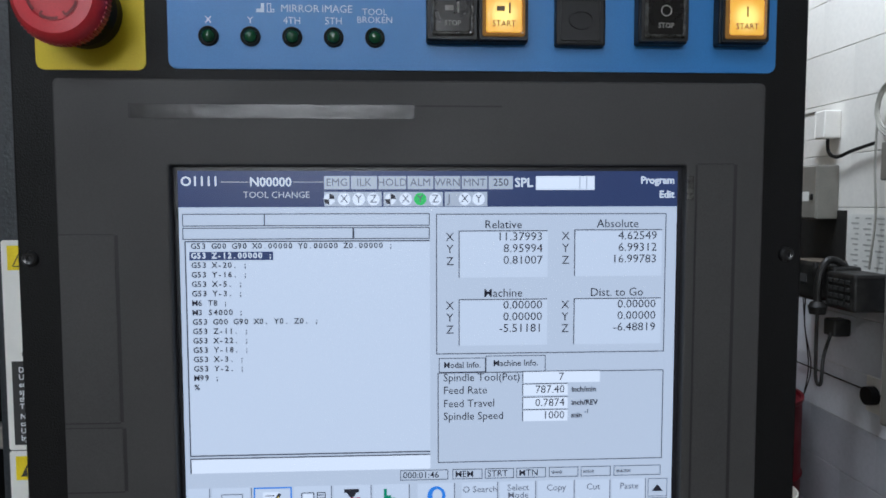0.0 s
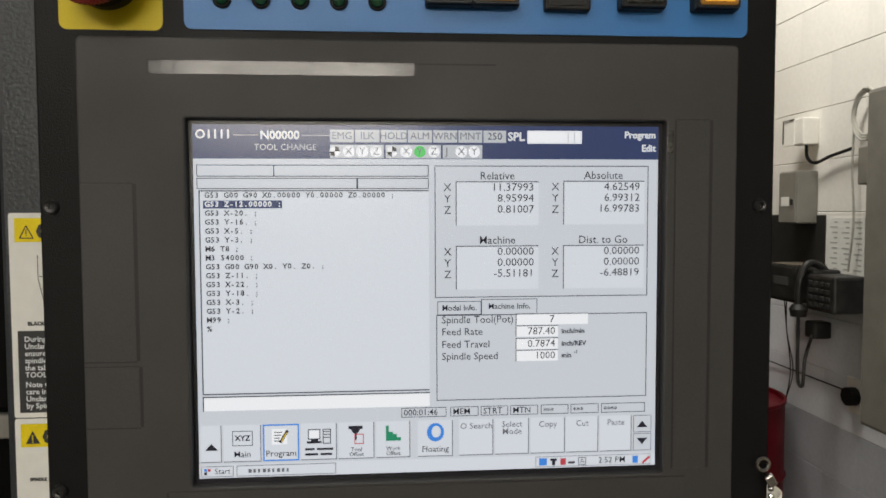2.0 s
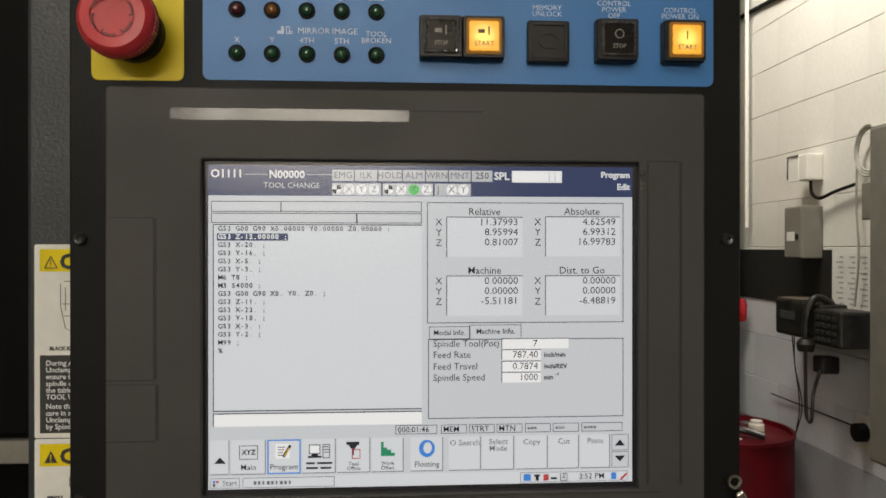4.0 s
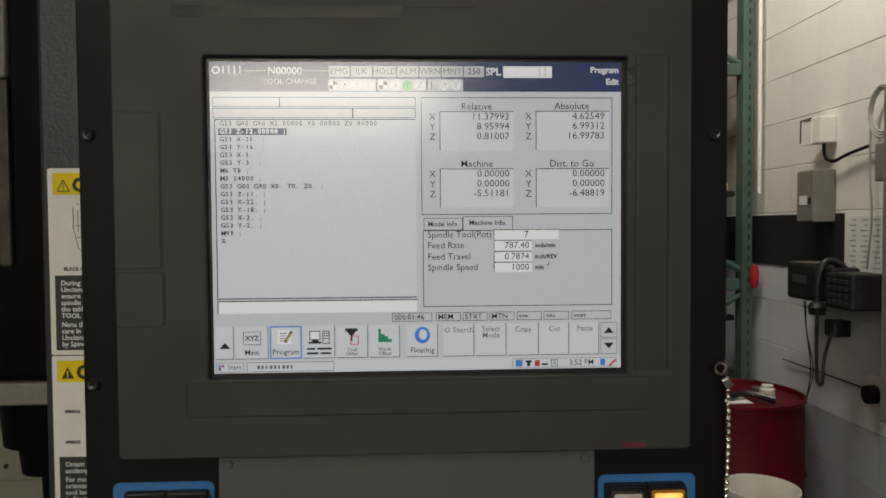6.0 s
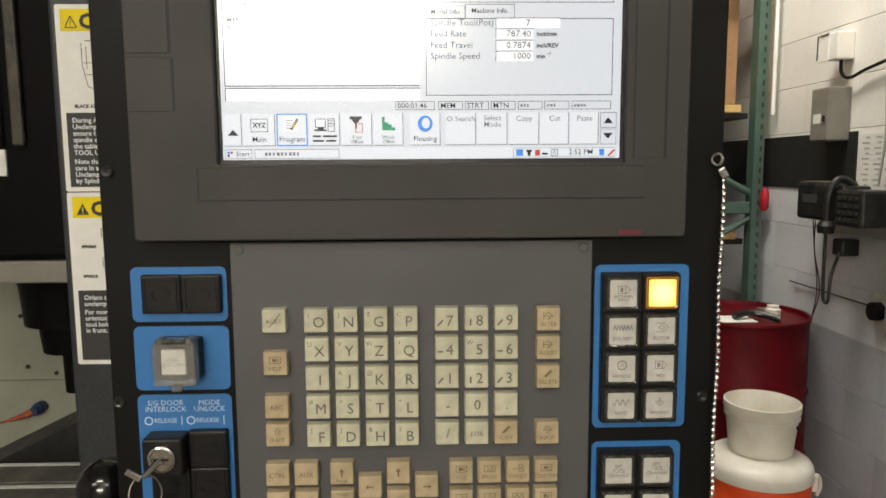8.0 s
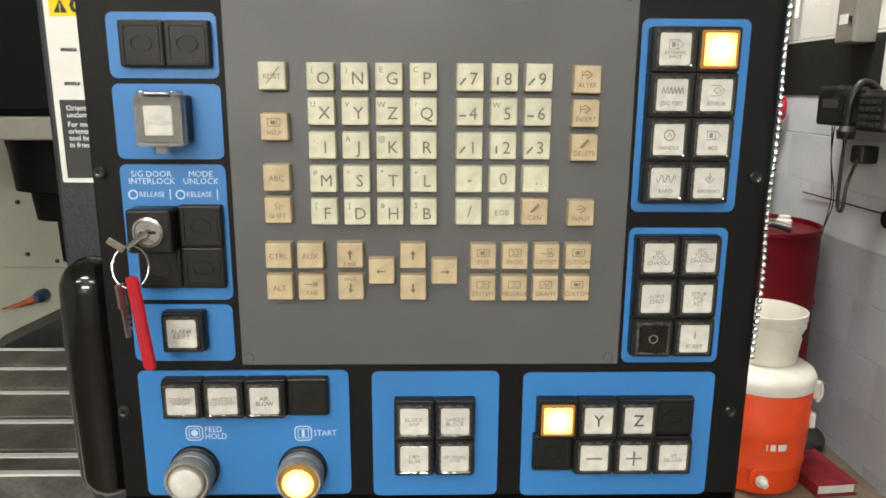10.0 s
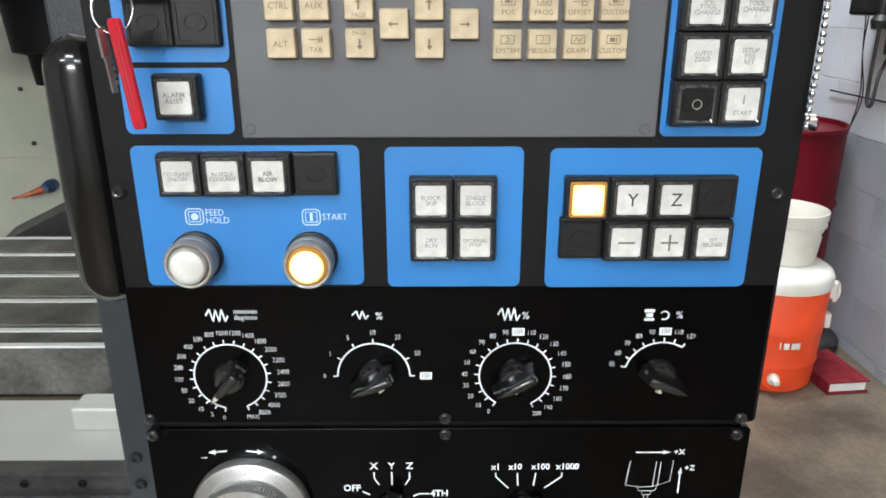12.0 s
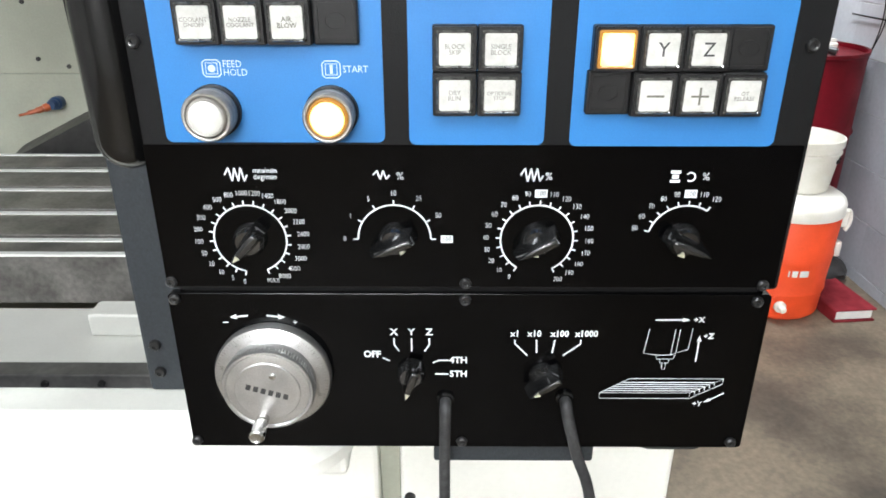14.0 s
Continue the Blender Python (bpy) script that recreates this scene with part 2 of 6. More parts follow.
LAMP_GLASS = material("lit_tube_cover", (0.9, 0.9, 0.9), 0.4, emit=(1.0, 0.94, 0.84), power=85.0)
LAMP_BODY = material("white_lamp_body", (0.75, 0.75, 0.73), 0.5, grain=0.02, stain=0.1)
CURTAIN = material("dark_strip_curtain", (0.07, 0.06, 0.045), 0.5, grain=0.25, scale=20, stain=0.5, stain_scale=9)


# ---- mesh helpers ----
def mesh_of(name, bm):
    bmesh.ops.recalc_face_normals(bm, faces=bm.faces)
    me = bpy.data.meshes.new(name)
    bm.to_mesh(me)
    bm.free()
    return me


def smooth(me, degrees=35):
    me.polygons.foreach_set("use_smooth", [True] * len(me.polygons))
    me.set_sharp_from_angle(angle=radians(degrees))
    return me


def part(name, bm, mat, parent=None, label="", at=None, soft=False):
    me = bm if isinstance(bm, bpy.types.Mesh) else mesh_of(name, bm)
    if soft:
        smooth(me)
    if mat and not me.materials:
        me.materials.append(mat)
    ob = new(name, me)
    if parent is not None:
        ob.parent = parent
    if at is not None:
        ob.location = at
    if label:
        tagged(ob, label)
    return ob


def thing(name, label, category, at=(0, 0, 0), group="", kind=""):
    ob = new(name)
    ob.empty_display_size = 0.05
    ob.location = at
    return tagged(ob, label, category, group, kind)


def add_box(bm, x0, x1, y0, y1, z0, z1, bevel=0.0, segments=2):
    made = bmesh.ops.create_cube(bm, size=1)["verts"]
    for v in made:
        v.co = Vector(((x0 + x1) / 2 + v.co.x * (x1 - x0), (y0 + y1) / 2 + v.co.y * (y1 - y0), (z0 + z1) / 2 + v.co.z * (z1 - z0)))
    if bevel:
        edges = {e for v in made for e in v.link_edges}
        bmesh.ops.bevel(bm, geom=list(edges), offset=bevel, segments=segments, affect="EDGES", profile=0.5)
    return bm


def box(x0, x1, y0, y1, z0, z1, bevel=0.0, segments=2):
    return add_box(bmesh.new(), x0, x1, y0, y1, z0, z1, bevel, segments)


def rounded(x0, x1, z0, z1, r, n=6):
    out = []
    for cx, cz, a in ((x1 - r, z1 - r, 0), (x0 + r, z1 - r, 90), (x0 + r, z0 + r, 180), (x1 - r, z0 + r, 270)):
        for i in range(n + 1):
            b = radians(a + 90 * i / n)
            out.append((cx + r * math.cos(b), cz + r * math.sin(b)))
    return out


def add_plate(bm, outline, y0, y1, bevel=0.0):
    """A plate with its face at y0 (towards -y) and its back at y1."""
    front = [bm.verts.new((x, y0, z)) for x, z in outline]
    face = bm.faces.new(front)
    side = bmesh.ops.extrude_face_region(bm, geom=[face])["geom"]
    for v in side:
        if isinstance(v, bmesh.types.BMVert):
            v.co.y = y1
    if bevel:
        bmesh.ops.bevel(bm, geom=list(face.edges), offset=bevel, segments=2, affect="EDGES", profile=0.5)
    return bm


def plate(x0, x1, z0, z1, r, y0, y1, bevel=0.0):
    return add_plate(bmesh.new(), rounded(x0, x1, z0, z1, r), y0, y1, bevel)


def add_ring_plate(bm, outer, inner, y0, y1):
    """A frame between two outlines with as many points each."""
    n = len(outer)
    rings = [[bm.verts.new((x, y, z)) for x, z in line] for line, y in ((outer, y0), (inner, y0), (inner, y1), (outer, y1))]
    for a, b in ((0, 1), (1, 2), (2, 3), (3, 0)):
        for i in range(n):
            bm.faces.new((rings[a][i], rings[a][(i + 1) % n], rings[b][(i + 1) % n], rings[b][i]))
    return bm


def add_lathe(bm, profile, segs=32, axis="y", at=(0, 0, 0)):
    """Spins (radius, height) round an axis; radius 0 closes an end."""
    c = Vector(at)
    rings = []
    for r, h in profile:
        if r < 1e-6:
            p = Vector((0, h, 0)) if axis == "y" else Vector((0, 0, h))
            rings.append([bm.verts.new(c + p)])
            continue
        ring = []
        for i in range(segs):
            a = 2 * math.pi * i / segs
            p = Vector((r * math.cos(a), h, r * math.sin(a))) if axis == "y" else Vector((r * math.cos(a), r * math.sin(a), h))
            ring.append(bm.verts.new(c + p))
        rings.append(ring)
    for a, b in zip(rings, rings[1:]):
        for i in range(segs):
            j = (i + 1) % segs
            if len(a) == 1 and len(b) == 1:
                continue
            if len(a) == 1:
                bm.faces.new((a[0], b[i], b[j]))
            elif len(b) == 1:
                bm.faces.new((a[i], a[j], b[0]))
            else:
                bm.faces.new((a[i], a[j], b[j], b[i]))
    return bm


def lathe(profile, segs=32, axis="y", at=(0, 0, 0)):
    return add_lathe(bmesh.new(), profile, segs, axis, at)


def curve_points(points, steps=8):
    """A smooth line through some points (Catmull-Rom)."""
    p = [Vector(q) for q in points]
    p = [2 * p[0] - p[1]] + p + [2 * p[-1] - p[-2]]
    out = []
    for i in range(1, len(p) - 2):
        for k in range(steps):
            t = k / steps
            a, b, c, d = p[i - 1:i + 3]
            out.append(0.5 * (2 * b + (c - a) * t + (2 * a - 5 * b + 4 * c - d) * t * t + (3 * b - a - 3 * c + d) * t ** 3))
    out.append(p[-2])
    return out


def add_tube(bm, points, radius, segs=10):
    pts = [Vector(q) for q in points]
    rings, side = [], None
    for i, q in enumerate(pts):
        d = (pts[min(i + 1, len(pts) - 1)] - pts[max(i - 1, 0)]).normalized()
        if side is None:
            side = d.orthogonal().normalized()
        side = (side - d * side.dot(d)).normalized()
        up = d.cross(side)
        rings.append([bm.verts.new(q + radius * (math.cos(a) * side + math.sin(a) * up)) for a in (2 * math.pi * k / segs for k in range(segs))])
    for a, b in zip(rings, rings[1:]):
        for k in range(segs):
            bm.faces.new((a[k], a[(k + 1) % segs], b[(k + 1) % segs], b[k]))
    bm.faces.new(rings[0])
    bm.faces.new(rings[-1])
    return bm


def tube(points, radius, segs=10):
    return add_tube(bmesh.new(), points, radius, segs)


def add_stroke(bm, points, width, y):
    """A flat line of ink on a face that looks to -y."""
    pts = [Vector((x, 0, z)) for x, z in points]
    left, right = [], []
    for i, q in enumerate(pts):
        d = (pts[min(i + 1, len(pts) - 1)] - pts[max(i - 1, 0)]).normalized()
        s = Vector((-d.z, 0, d.x)) * width / 2
        left.append(bm.verts.new((q.x + s.x, y, q.z + s.z)))
        right.append(bm.verts.new((q.x - s.x, y, q.z - s.z)))
    for i in range(len(pts) - 1):
        bm.faces.new((left[i], right[i], right[i + 1], left[i + 1]))
    return bm


def add_zigzag(bm, points, width, y):
    """A sharp-cornered line: each stretch is a bar of its own."""
    for a, b in zip(points, points[1:]):
        add_stroke(bm, [a, b], width, y)
    return bm


def add_rect(bm, x0, x1, z0, z1, y):
    bm.faces.new([bm.verts.new(q) for q in ((x0, y, z0), (x1, y, z0), (x1, y, z1), (x0, y, z1))])
    return bm


def add_frame(bm, x0, x1, z0, z1, w, y):
    for a in ((x0, x1, z0, z0 + w), (x0, x1, z1 - w, z1), (x0, x0 + w, z0 + w, z1 - w), (x1 - w, x1, z0 + w, z1 - w)):
        add_rect(bm, *a, y)
    return bm


def add_text(bm, words, x, z, size, y, align="CENTER", bold=0.0, squeeze=1.0, turn=0.0):
    """Words in the built-in font, middle height at z, on a face that looks to -y."""
    font = bpy.data.curves.new("words", "FONT")
    font.body, font.size, font.align_x, font.align_y, font.offset, font.resolution_u = words, size, align, "CENTER", bold, 2
    font.space_line = 0.85
    ob = bpy.data.objects.new("words", font)
    me = bpy.data.meshes.new_from_object(ob)
    spin = Matrix.Rotation(radians(turn), 4, "Y")
    me.transform(Matrix.Translation((x, y, z)) @ spin @ Matrix.Rotation(radians(90), 4, "X") @ Matrix.Diagonal((squeeze, 1, 1, 1)))
    bm.from_mesh(me)
    bpy.data.objects.remove(ob)
    bpy.data.curves.remove(font)
    bpy.data.meshes.remove(me)
    return bm


def flat(bm, name, mat, parent, label="", at=None):
    """Ink and screen shapes: kept as they are, facing -y."""
    for f in bm.faces:
        f.normal_update()
        if f.normal.y > 0:
            f.normal_flip()
    me = bpy.data.meshes.new(name)
    bm.to_mesh(me)
    bm.free()
    return part(name, me, mat, parent, label, at)


# ---- the setting ----
def setting(name, bm, mat, label, category):
    ob = part(name, bm, mat)
    return tagged(ob, label, category, kind="structure")


setting("floor", box(-5, 4, -6, 7, FLOOR - 0.1, FLOOR), CONCRETE, "stained brown-grey concrete shop floor", "floor")
# the ceiling and plain walls are added to enclose the room
setting("ceiling", box(-5.2, 4, -6.2, 7.2, 4.2, 4.3), CEIL, "plain grey shop ceiling deck", "ceiling")
setting("wall_west", box(-5.2, -5, -6.2, 7.2, FLOOR - 0.1, 4.2), PLAIN, "plain grey wall added to enclose the room", "wall")
setting("wall_south", box(-5, 4, -6.2, -6, FLOOR - 0.1, 4.2), PLAIN, "plain grey wall added to enclose the room", "wall")
setting("wall_north", box(-5, WALL_X, 7, 7.2, FLOOR - 0.1, 4.2), PLAIN, "plain grey wall added to enclose the room", "wall")
# unseen walls set far back, so the panel's right side reflects less light
setting("wall_bay_east", box(4.0, 4.2, -6.2, 0.6, FLOOR - 0.1, 4.2), PLAIN, "plain grey wall added to enclose the room", "wall")
setting("wall_bay_north", box(2.0, 4.2, 0.6, 0.8, FLOOR - 0.1, 4.2), PLAIN, "plain grey wall added to enclose the room", "wall")
wall_east = setting("wall_east", box(WALL_X + 0.004, 2.0, 0.6, 7, FLOOR - 0.1, 4.2), MORTAR, "painted concrete block wall, white above, pale grey below, shade painted on the lowest blocks", "wall")


# ---- control pendant ----
pendant = thing("control_pendant", "black machine control pendant with blue key fields and a screen", "control panel")
part("housing", box(-0.1885, 0.190, 0.004, 0.115, 1.030, 1.960, 0.006), BLACK, pendant)
part("upper_plate", plate(-0.1915, 0.194, 1.152, 1.960, 0.003, 0.0, 0.006, 0.0012), BLACK, pendant, "black textured upper front plate")
part("lower_plate", plate(-0.1930, 0.192, 1.027, 1.1485, 0.003, 0.0, 0.006, 0.0003), GLOSS, pendant, "glossy black lower front plate")
part("dial_film", plate(-0.1915, 0.1915, 1.154, 1.246, 0.001, -0.0006, 0.0003), GLOSS, pendant, "glossy black film behind the override dials")

screw_mesh = smooth(mesh_of("plate_screw", lathe([(0, 0.0), (0.0012, 0.0), (0.0013, -0.0012), (0.0026, -0.0016), (0.0036, -0.0006), (0.0038, 0.0012)][::-1] + [], 16)))
screw_mesh.materials.append(SCREW)
for x, z in [(-0.1852, 1.740), (0.1855, 1.740), (-0.1852, 1.594), (-0.1862, 1.449), (0.185, 1.447), (-0.1862, 1.304), (0.184, 1.302),
             (-0.1885, 1.157), (-0.003, 1.1565), (0.184, 1.1555), (-0.1885, 1.1445), (-0.003, 1.1445), (0.183, 1.1435), (-0.190, 1.032), (-0.004, 1.032), (0.184, 1.032)]:
    part("plate_screw", screw_mesh, SCREW, pendant, at=(x, -0.0012, z))

# coloured fields
FIELDS = [(-0.118, 0.177, 1.830, 1.935), (-0.1755, -0.1165, 1.5005, 1.535), (-0.1755, -0.1165, 1.4565, 1.4975), (-0.1755, -0.1165, 1.3745, 1.4535),
          (-0.1765, -0.1175, 1.3365, 1.3715), (0.1145, 0.1745, 1.4270, 1.5335), (0.1145, 0.1725, 1.3345, 1.4175),
          (-0.1765, -0.0505, 1.2475, 1.3300), (-0.0365, 0.0408, 1.2462, 1.3290), (0.0555, 0.1730, 1.2455, 1.3280)]
for x0, x1, z0, z1 in FIELDS:
    part("blue_field", plate(x0, x1, z0, z1, 0.004, -0.0008, 0.0002), BLUE, pendant, "blue field on the panel")
part("yellow_field", plate(-0.179, -0.1285, 1.829, 1.935, 0.004, -0.0008, 0.0002), YELLOW, pendant, "yellow field behind the emergency stop")

# emergency stop
stop = part("emergency_stop", lathe([(0.0165, 0.0), (0.0165, -0.007), (0.0150, -0.009), (0.0145, -0.022), (0.0, -0.022)], 40, at=(-0.1550, 0, 1.855)), BUTTON, pendant, "black collar of the emergency stop", soft=True)
mushroom = bmesh.new()
add_lathe(mushroom, [(0.0135, -0.028), (0.0185, -0.030), (0.0200, -0.033), (0.0200, -0.0375), (0.0188, -0.0415), (0.0165, -0.0435), (0.0115, -0.0438), (0.0108, -0.0428), (0.0, -0.0425)], 48)
part("mushroom_cap", mushroom, RED, stop, "red mushroom push cap", at=(-0.1550, 0.0105, 1.855), soft=True)
ticks = bmesh.new()
for i in range(6):
    a0 = 60 * i
    arc = [(0.0105 * math.cos(radians(a0 + k * 6)), 0.0105 * math.sin(radians(a0 + k * 6))) for k in range(8)]
    add_stroke(ticks, arc, 0.0013, -0.0441)
    b = radians(a0)
    add_stroke(ticks, [(0.0085 * math.cos(b), 0.0085 * math.sin(b)), (0.0105 * math.cos(b), 0.0105 * math.sin(b))], 0.001, -0.0441)
flat(ticks, "turn_mark", material("dark_red_ink", (0.16, 0.008, 0.012), 0.5), stop, at=(-0.1550, 0.0105, 1.855))
knurl = bmesh.new()
for i in range(60):
    a = 2 * math.pi * i / 60
    c, s = math.cos(a), math.sin(a)
    add_box(knurl, 0.0199 * c - 0.0004, 0.0199 * c + 0.0004, -0.0378, -0.0328, 0.0199 * s - 0.0004, 0.0199 * s + 0.0004)
part("knurled_rim", knurl, RED, stop, at=(-0.1550, 0.0105, 1.855))

# indicator lights
led_ring = smooth(mesh_of("led_ring", lathe([(0.0047, -0.0008), (0.0047, -0.0018), (0.0042, -0.0024), (0.0034, -0.0020), (0.0033, -0.0009)], 24)))
led_ring.materials.append(BUTTON)
led_dome = {}
for key, mat in (("green", LED_GREEN), ("red", LED_RED), ("amber", LED_AMBER)):
    led_dome[key] = smooth(mesh_of("led_dome", lathe([(0.0033, -0.0012), (0.0032, -0.0024), (0.0026, -0.0036), (0.0015, -0.0043), (0, -0.0046)], 20)), 60)
    led_dome[key].materials.append(mat)
for row, z in enumerate((1.8452, 1.8698, 1.8944)):
    for i in range(5):
        kind = "red" if row == 1 and i == 0 else "amber" if row == 1 and i == 1 else "green"
        at = (-0.0990 + 0.0196 * i, 0, z)
        ring = part("indicator_light", led_ring, BUTTON, pendant, "small unlit indicator light", at=at)
        part("dome", led_dome[kind], None, ring, "dark " + kind + " dome")
INKY = -0.0011
words = bmesh.new()
for w, x, z in (("X", -0.099, 1.8527), ("Y", -0.0794, 1.8527), ("4TH", -0.0598, 1.8527), ("5TH", -0.0402, 1.8527)):
    add_text(words, w, x, z, 0.0046, INKY)
add_text(words, "MIRROR", -0.0560, 1.8583, 0.0050, INKY)
add_text(words, "IMAGE", -0.0385, 1.8583, 0.0050, INKY)
add_text(words, "TOOL\nBROKEN", -0.0206, 1.8553, 0.0044, INKY)
for i in range(5):
    add_rect(words, -0.1035 + 0.0196 * i, -0.0945 + 0.0196 * i, 1.8765, 1.8790, INKY)
for a in ((-0.0765, -0.0728, 1.8565, 1.8582), (-0.0743, -0.0728, 1.8582, 1.8608)):
    add_rect(words, *a, INKY)
add_frame(words, -0.0715, -0.0695, 1.8565, 1.8608, 0.0004, INKY)
add_frame(words, -0.0697, -0.0680, 1.8565, 1.8582, 0.0004, INKY)
for w, x, z in (("MEMORY\nUNLOCK", 0.078, 1.8725), ("CONTROL\nPOWER\nOFF", 0.1175, 1.8740), ("CONTROL\nPOWER ON", 0.157, 1.8725)):
    add_text(words, w, x, z, 0.0042, INKY)
flat(words, "legend", PALE_INK, pendant, "pale legends of the indicator field")


# square push buttons
def lens_outline(s):
    return rounded(-s, s, -s, s, 0.0012, 3)


def button_meshes():
    body = bmesh.new()
    h = 0.0121
    add_box(body, -h, h, -0.0080, -0.0004, -h, h, 0.0010)
    add_ring_plate(body, rounded(-h + 0.0006, h - 0.0006, -h + 0.0006, h - 0.0006, 0.001, 3), rounded(-0.0099, 0.0099, -0.0099, 0.0099, 0.001, 3), -0.0100, -0.0078)
    rim = bmesh.new()
    loops = [[rim.verts.new((x, y, z)) for x, z in lens_outline(s)] for s, y in ((0.0101, -0.0090), (0.0100, -0.0108), (0.0094, -0.0116), (0.0085, -0.0112), (0.0084, -0.0082))]
    for a, b in zip(loops, loops[1:]):
        for i in range(len(a)):
            j = (i + 1) % len(a)
            rim.faces.new((a[i], a[j], b[j], b[i]))
    for turn in range(4):
        c, q = math.cos(turn * math.pi / 2), math.sin(turn * math.pi / 2)
        for u in ((-0.0034, -0.0016), (0.0016, 0.0034)):
            ends = [(a * c - b * q, a * q + b * c) for a in u for b in (0.0086, 0.0093)]
            xs, zs = [e[0] for e in ends], [e[1] for e in ends]
            add_box(rim, min(xs), max(xs), -0.0119, -0.0110, min(zs), max(zs))
    cap = add_plate(bmesh.new(), lens_outline(0.0085), -0.0113, -0.0080, 0.0005)
    blank = bmesh.new()
    add_box(blank, -h, h, -0.0062, -0.0004, -h, h, 0.0012)
    add_ring_plate(blank, rounded(-0.0098, 0.0098, -0.0098, 0.0098, 0.001, 3), rounded(-0.0090, 0.0090, -0.0090, 0.0090, 0.001, 3), -0.0070, -0.0060)
    add_stroke(blank, [(0.0048 * math.cos(k * 0.22), 0.0034 * math.sin(k * 0.44)) for k in range(-4, 13)], 0.0010, -0.0066)
    add_ring_plate(blank, [(0.006 * math.cos(radians(k * 15)), 0.0045 * math.sin(radians(k * 15))) for k in range(24)], [(0.0052 * math.cos(radians(k * 15)), 0.0038 * math.sin(radians(k * 15))) for k in range(24)], -0.0070, -0.0060)
    return [mesh_of(n, b) for n, b in (("push_button", body), ("rim", rim), ("lens", cap), ("blanking_cover", blank))]


M_BODY, M_RIM, M_CAP, M_BLANK = button_meshes()
M_BODY.materials.append(BUTTON)
M_BLANK.materials.append(BUTTON)
M_RIM.materials.append(CLEAR)
M_RIM_LIT = M_RIM.copy()
M_RIM_LIT.materials[0] = LIT_RIM
CAPS = {}
for key, mat in (("white", LENS), ("dark", SMOKE), ("amber", LIT_AMBER), ("hot", LIT_HOT)):
    CAPS[key] = M_CAP.copy()
    CAPS[key].materials.append(mat)
BY = -0.0118


def icon(bm, kind, x, z):
    y = BY
    if kind == "wave":
        add_stroke(bm, [(x + 0.0006 * k, z + 0.0022 * math.sin(k * 1.05)) for k in range(-9, 10)], 0.0006, y)
    elif kind == "zigzag":
        add_zigzag(bm, [(x + 0.0010 * k, z + (0.0018 if k % 2 else -0.0018)) for k in range(-6, 7)], 0.0006, y)
    elif kind == "tape":
        add_frame(bm, x - 0.0038, x + 0.0012, z - 0.0026, z + 0.0026, 0.0005, y)
        add_stroke(bm, [(x + 0.0012, z + 0.0026), (x + 0.0040, z), (x + 0.0012, z - 0.0026)], 0.0005, y)
        add_rect(bm, x - 0.0024, x - 0.0004, z - 0.0014, z + 0.0014, y)
    elif kind == "diamond":
        add_stroke(bm, [(x - 0.0035, z + 0.0028), (x + 0.0012, z + 0.0028), (x + 0.0040, z), (x + 0.0012, z - 0.0028), (x - 0.0035, z - 0.0028)], 0.0005, y)
        add_stroke(bm, [(x - 0.0020, z), (x, z + 0.0018), (x + 0.0020, z), (x, z - 0.0018), (x - 0.0020, z)], 0.0005, y)
    elif kind == "wheel":
        add_stroke(bm, [(x + 0.0028 * math.cos(k * 0.35), z + 0.0028 * math.sin(k * 0.35)) for k in range(19)], 0.0008, y)
        add_stroke(bm, [(x - 0.0012, z - 0.0010), (x, z + 0.0014), (x + 0.0012, z - 0.0010)], 0.0006, y)
    elif kind == "origin":
        add_stroke(bm, [(x, z + 0.0034), (x, z - 0.001)], 0.0006, y)
        add_stroke(bm, [(x - 0.0026, z), (x, z - 0.0024), (x + 0.0026, z), (x, z + 0.0012), (x - 0.0026, z)], 0.0006, y)
    elif kind == "tool":
        add_rect(bm, x - 0.0036, x + 0.0004, z - 0.0012, z + 0.0012, y)
        add_stroke(bm, [(x + 0.0026, z - 0.0022), (x + 0.0026, z + 0.0028)], 0.0010, y)
    elif kind == "ring":
        add_stroke(bm, [(x + 0.0024 * math.cos(k * 0.35), z + 0.0024 * math.sin(k * 0.35)) for k in range(19)], 0.0006, y)
    elif kind == "bar":
        add_rect(bm, x - 0.0004, x + 0.0004, z - 0.0024, z + 0.0024, y)


def button(x, z, words="", face="white", icon_kind="", size=0.0036, ink=None, dz=0.0):
    labels = {"white": "square black push button with a white lens", "dark": "square black push button with a dark lens",
              "amber": "square black push button glowing amber", "hot": "square black push button glowing amber"}
    b = part("push_button", M_BODY, BUTTON, pendant, labels[face], at=(x, 0, z))
    part("rim", M_RIM_LIT if face in ("amber", "hot") else M_RIM, None, b)
    part("lens", CAPS[face], None, b)
    if words or icon_kind:
        bm = bmesh.new()
        if icon_kind:
            icon(bm, icon_kind, 0, 0.0024 if words else 0)
        if words:
            n = words.count("\n")
            add_text(bm, words, 0, (-0.0046 + 0.0016 * n if icon_kind else 0.0) + dz, size, BY, bold=0.00006, squeeze=0.95)
        flat(bm, "legend", ink or FAINT_INK, b)
    return b


def blank(x, z):
    return part("blanking_cover", M_BLANK, BUTTON, pendant, "square black blanking cover", at=(x, 0, z))


button(0.0160, 1.8545, "STOP", "dark", "tool", ink=FAINT_INK, size=0.0034)
button(0.0402, 1.8545, "START", "amber", "tool", ink=TAN_INK, size=0.0040)
blank(0.0780, 1.8535)
button(0.1175, 1.8545, "STOP", "dark", "ring", ink=FAINT_INK, size=0.0034)
button(0.1570, 1.8545, "START", "amber", "bar", ink=TAN_INK, size=0.0040)

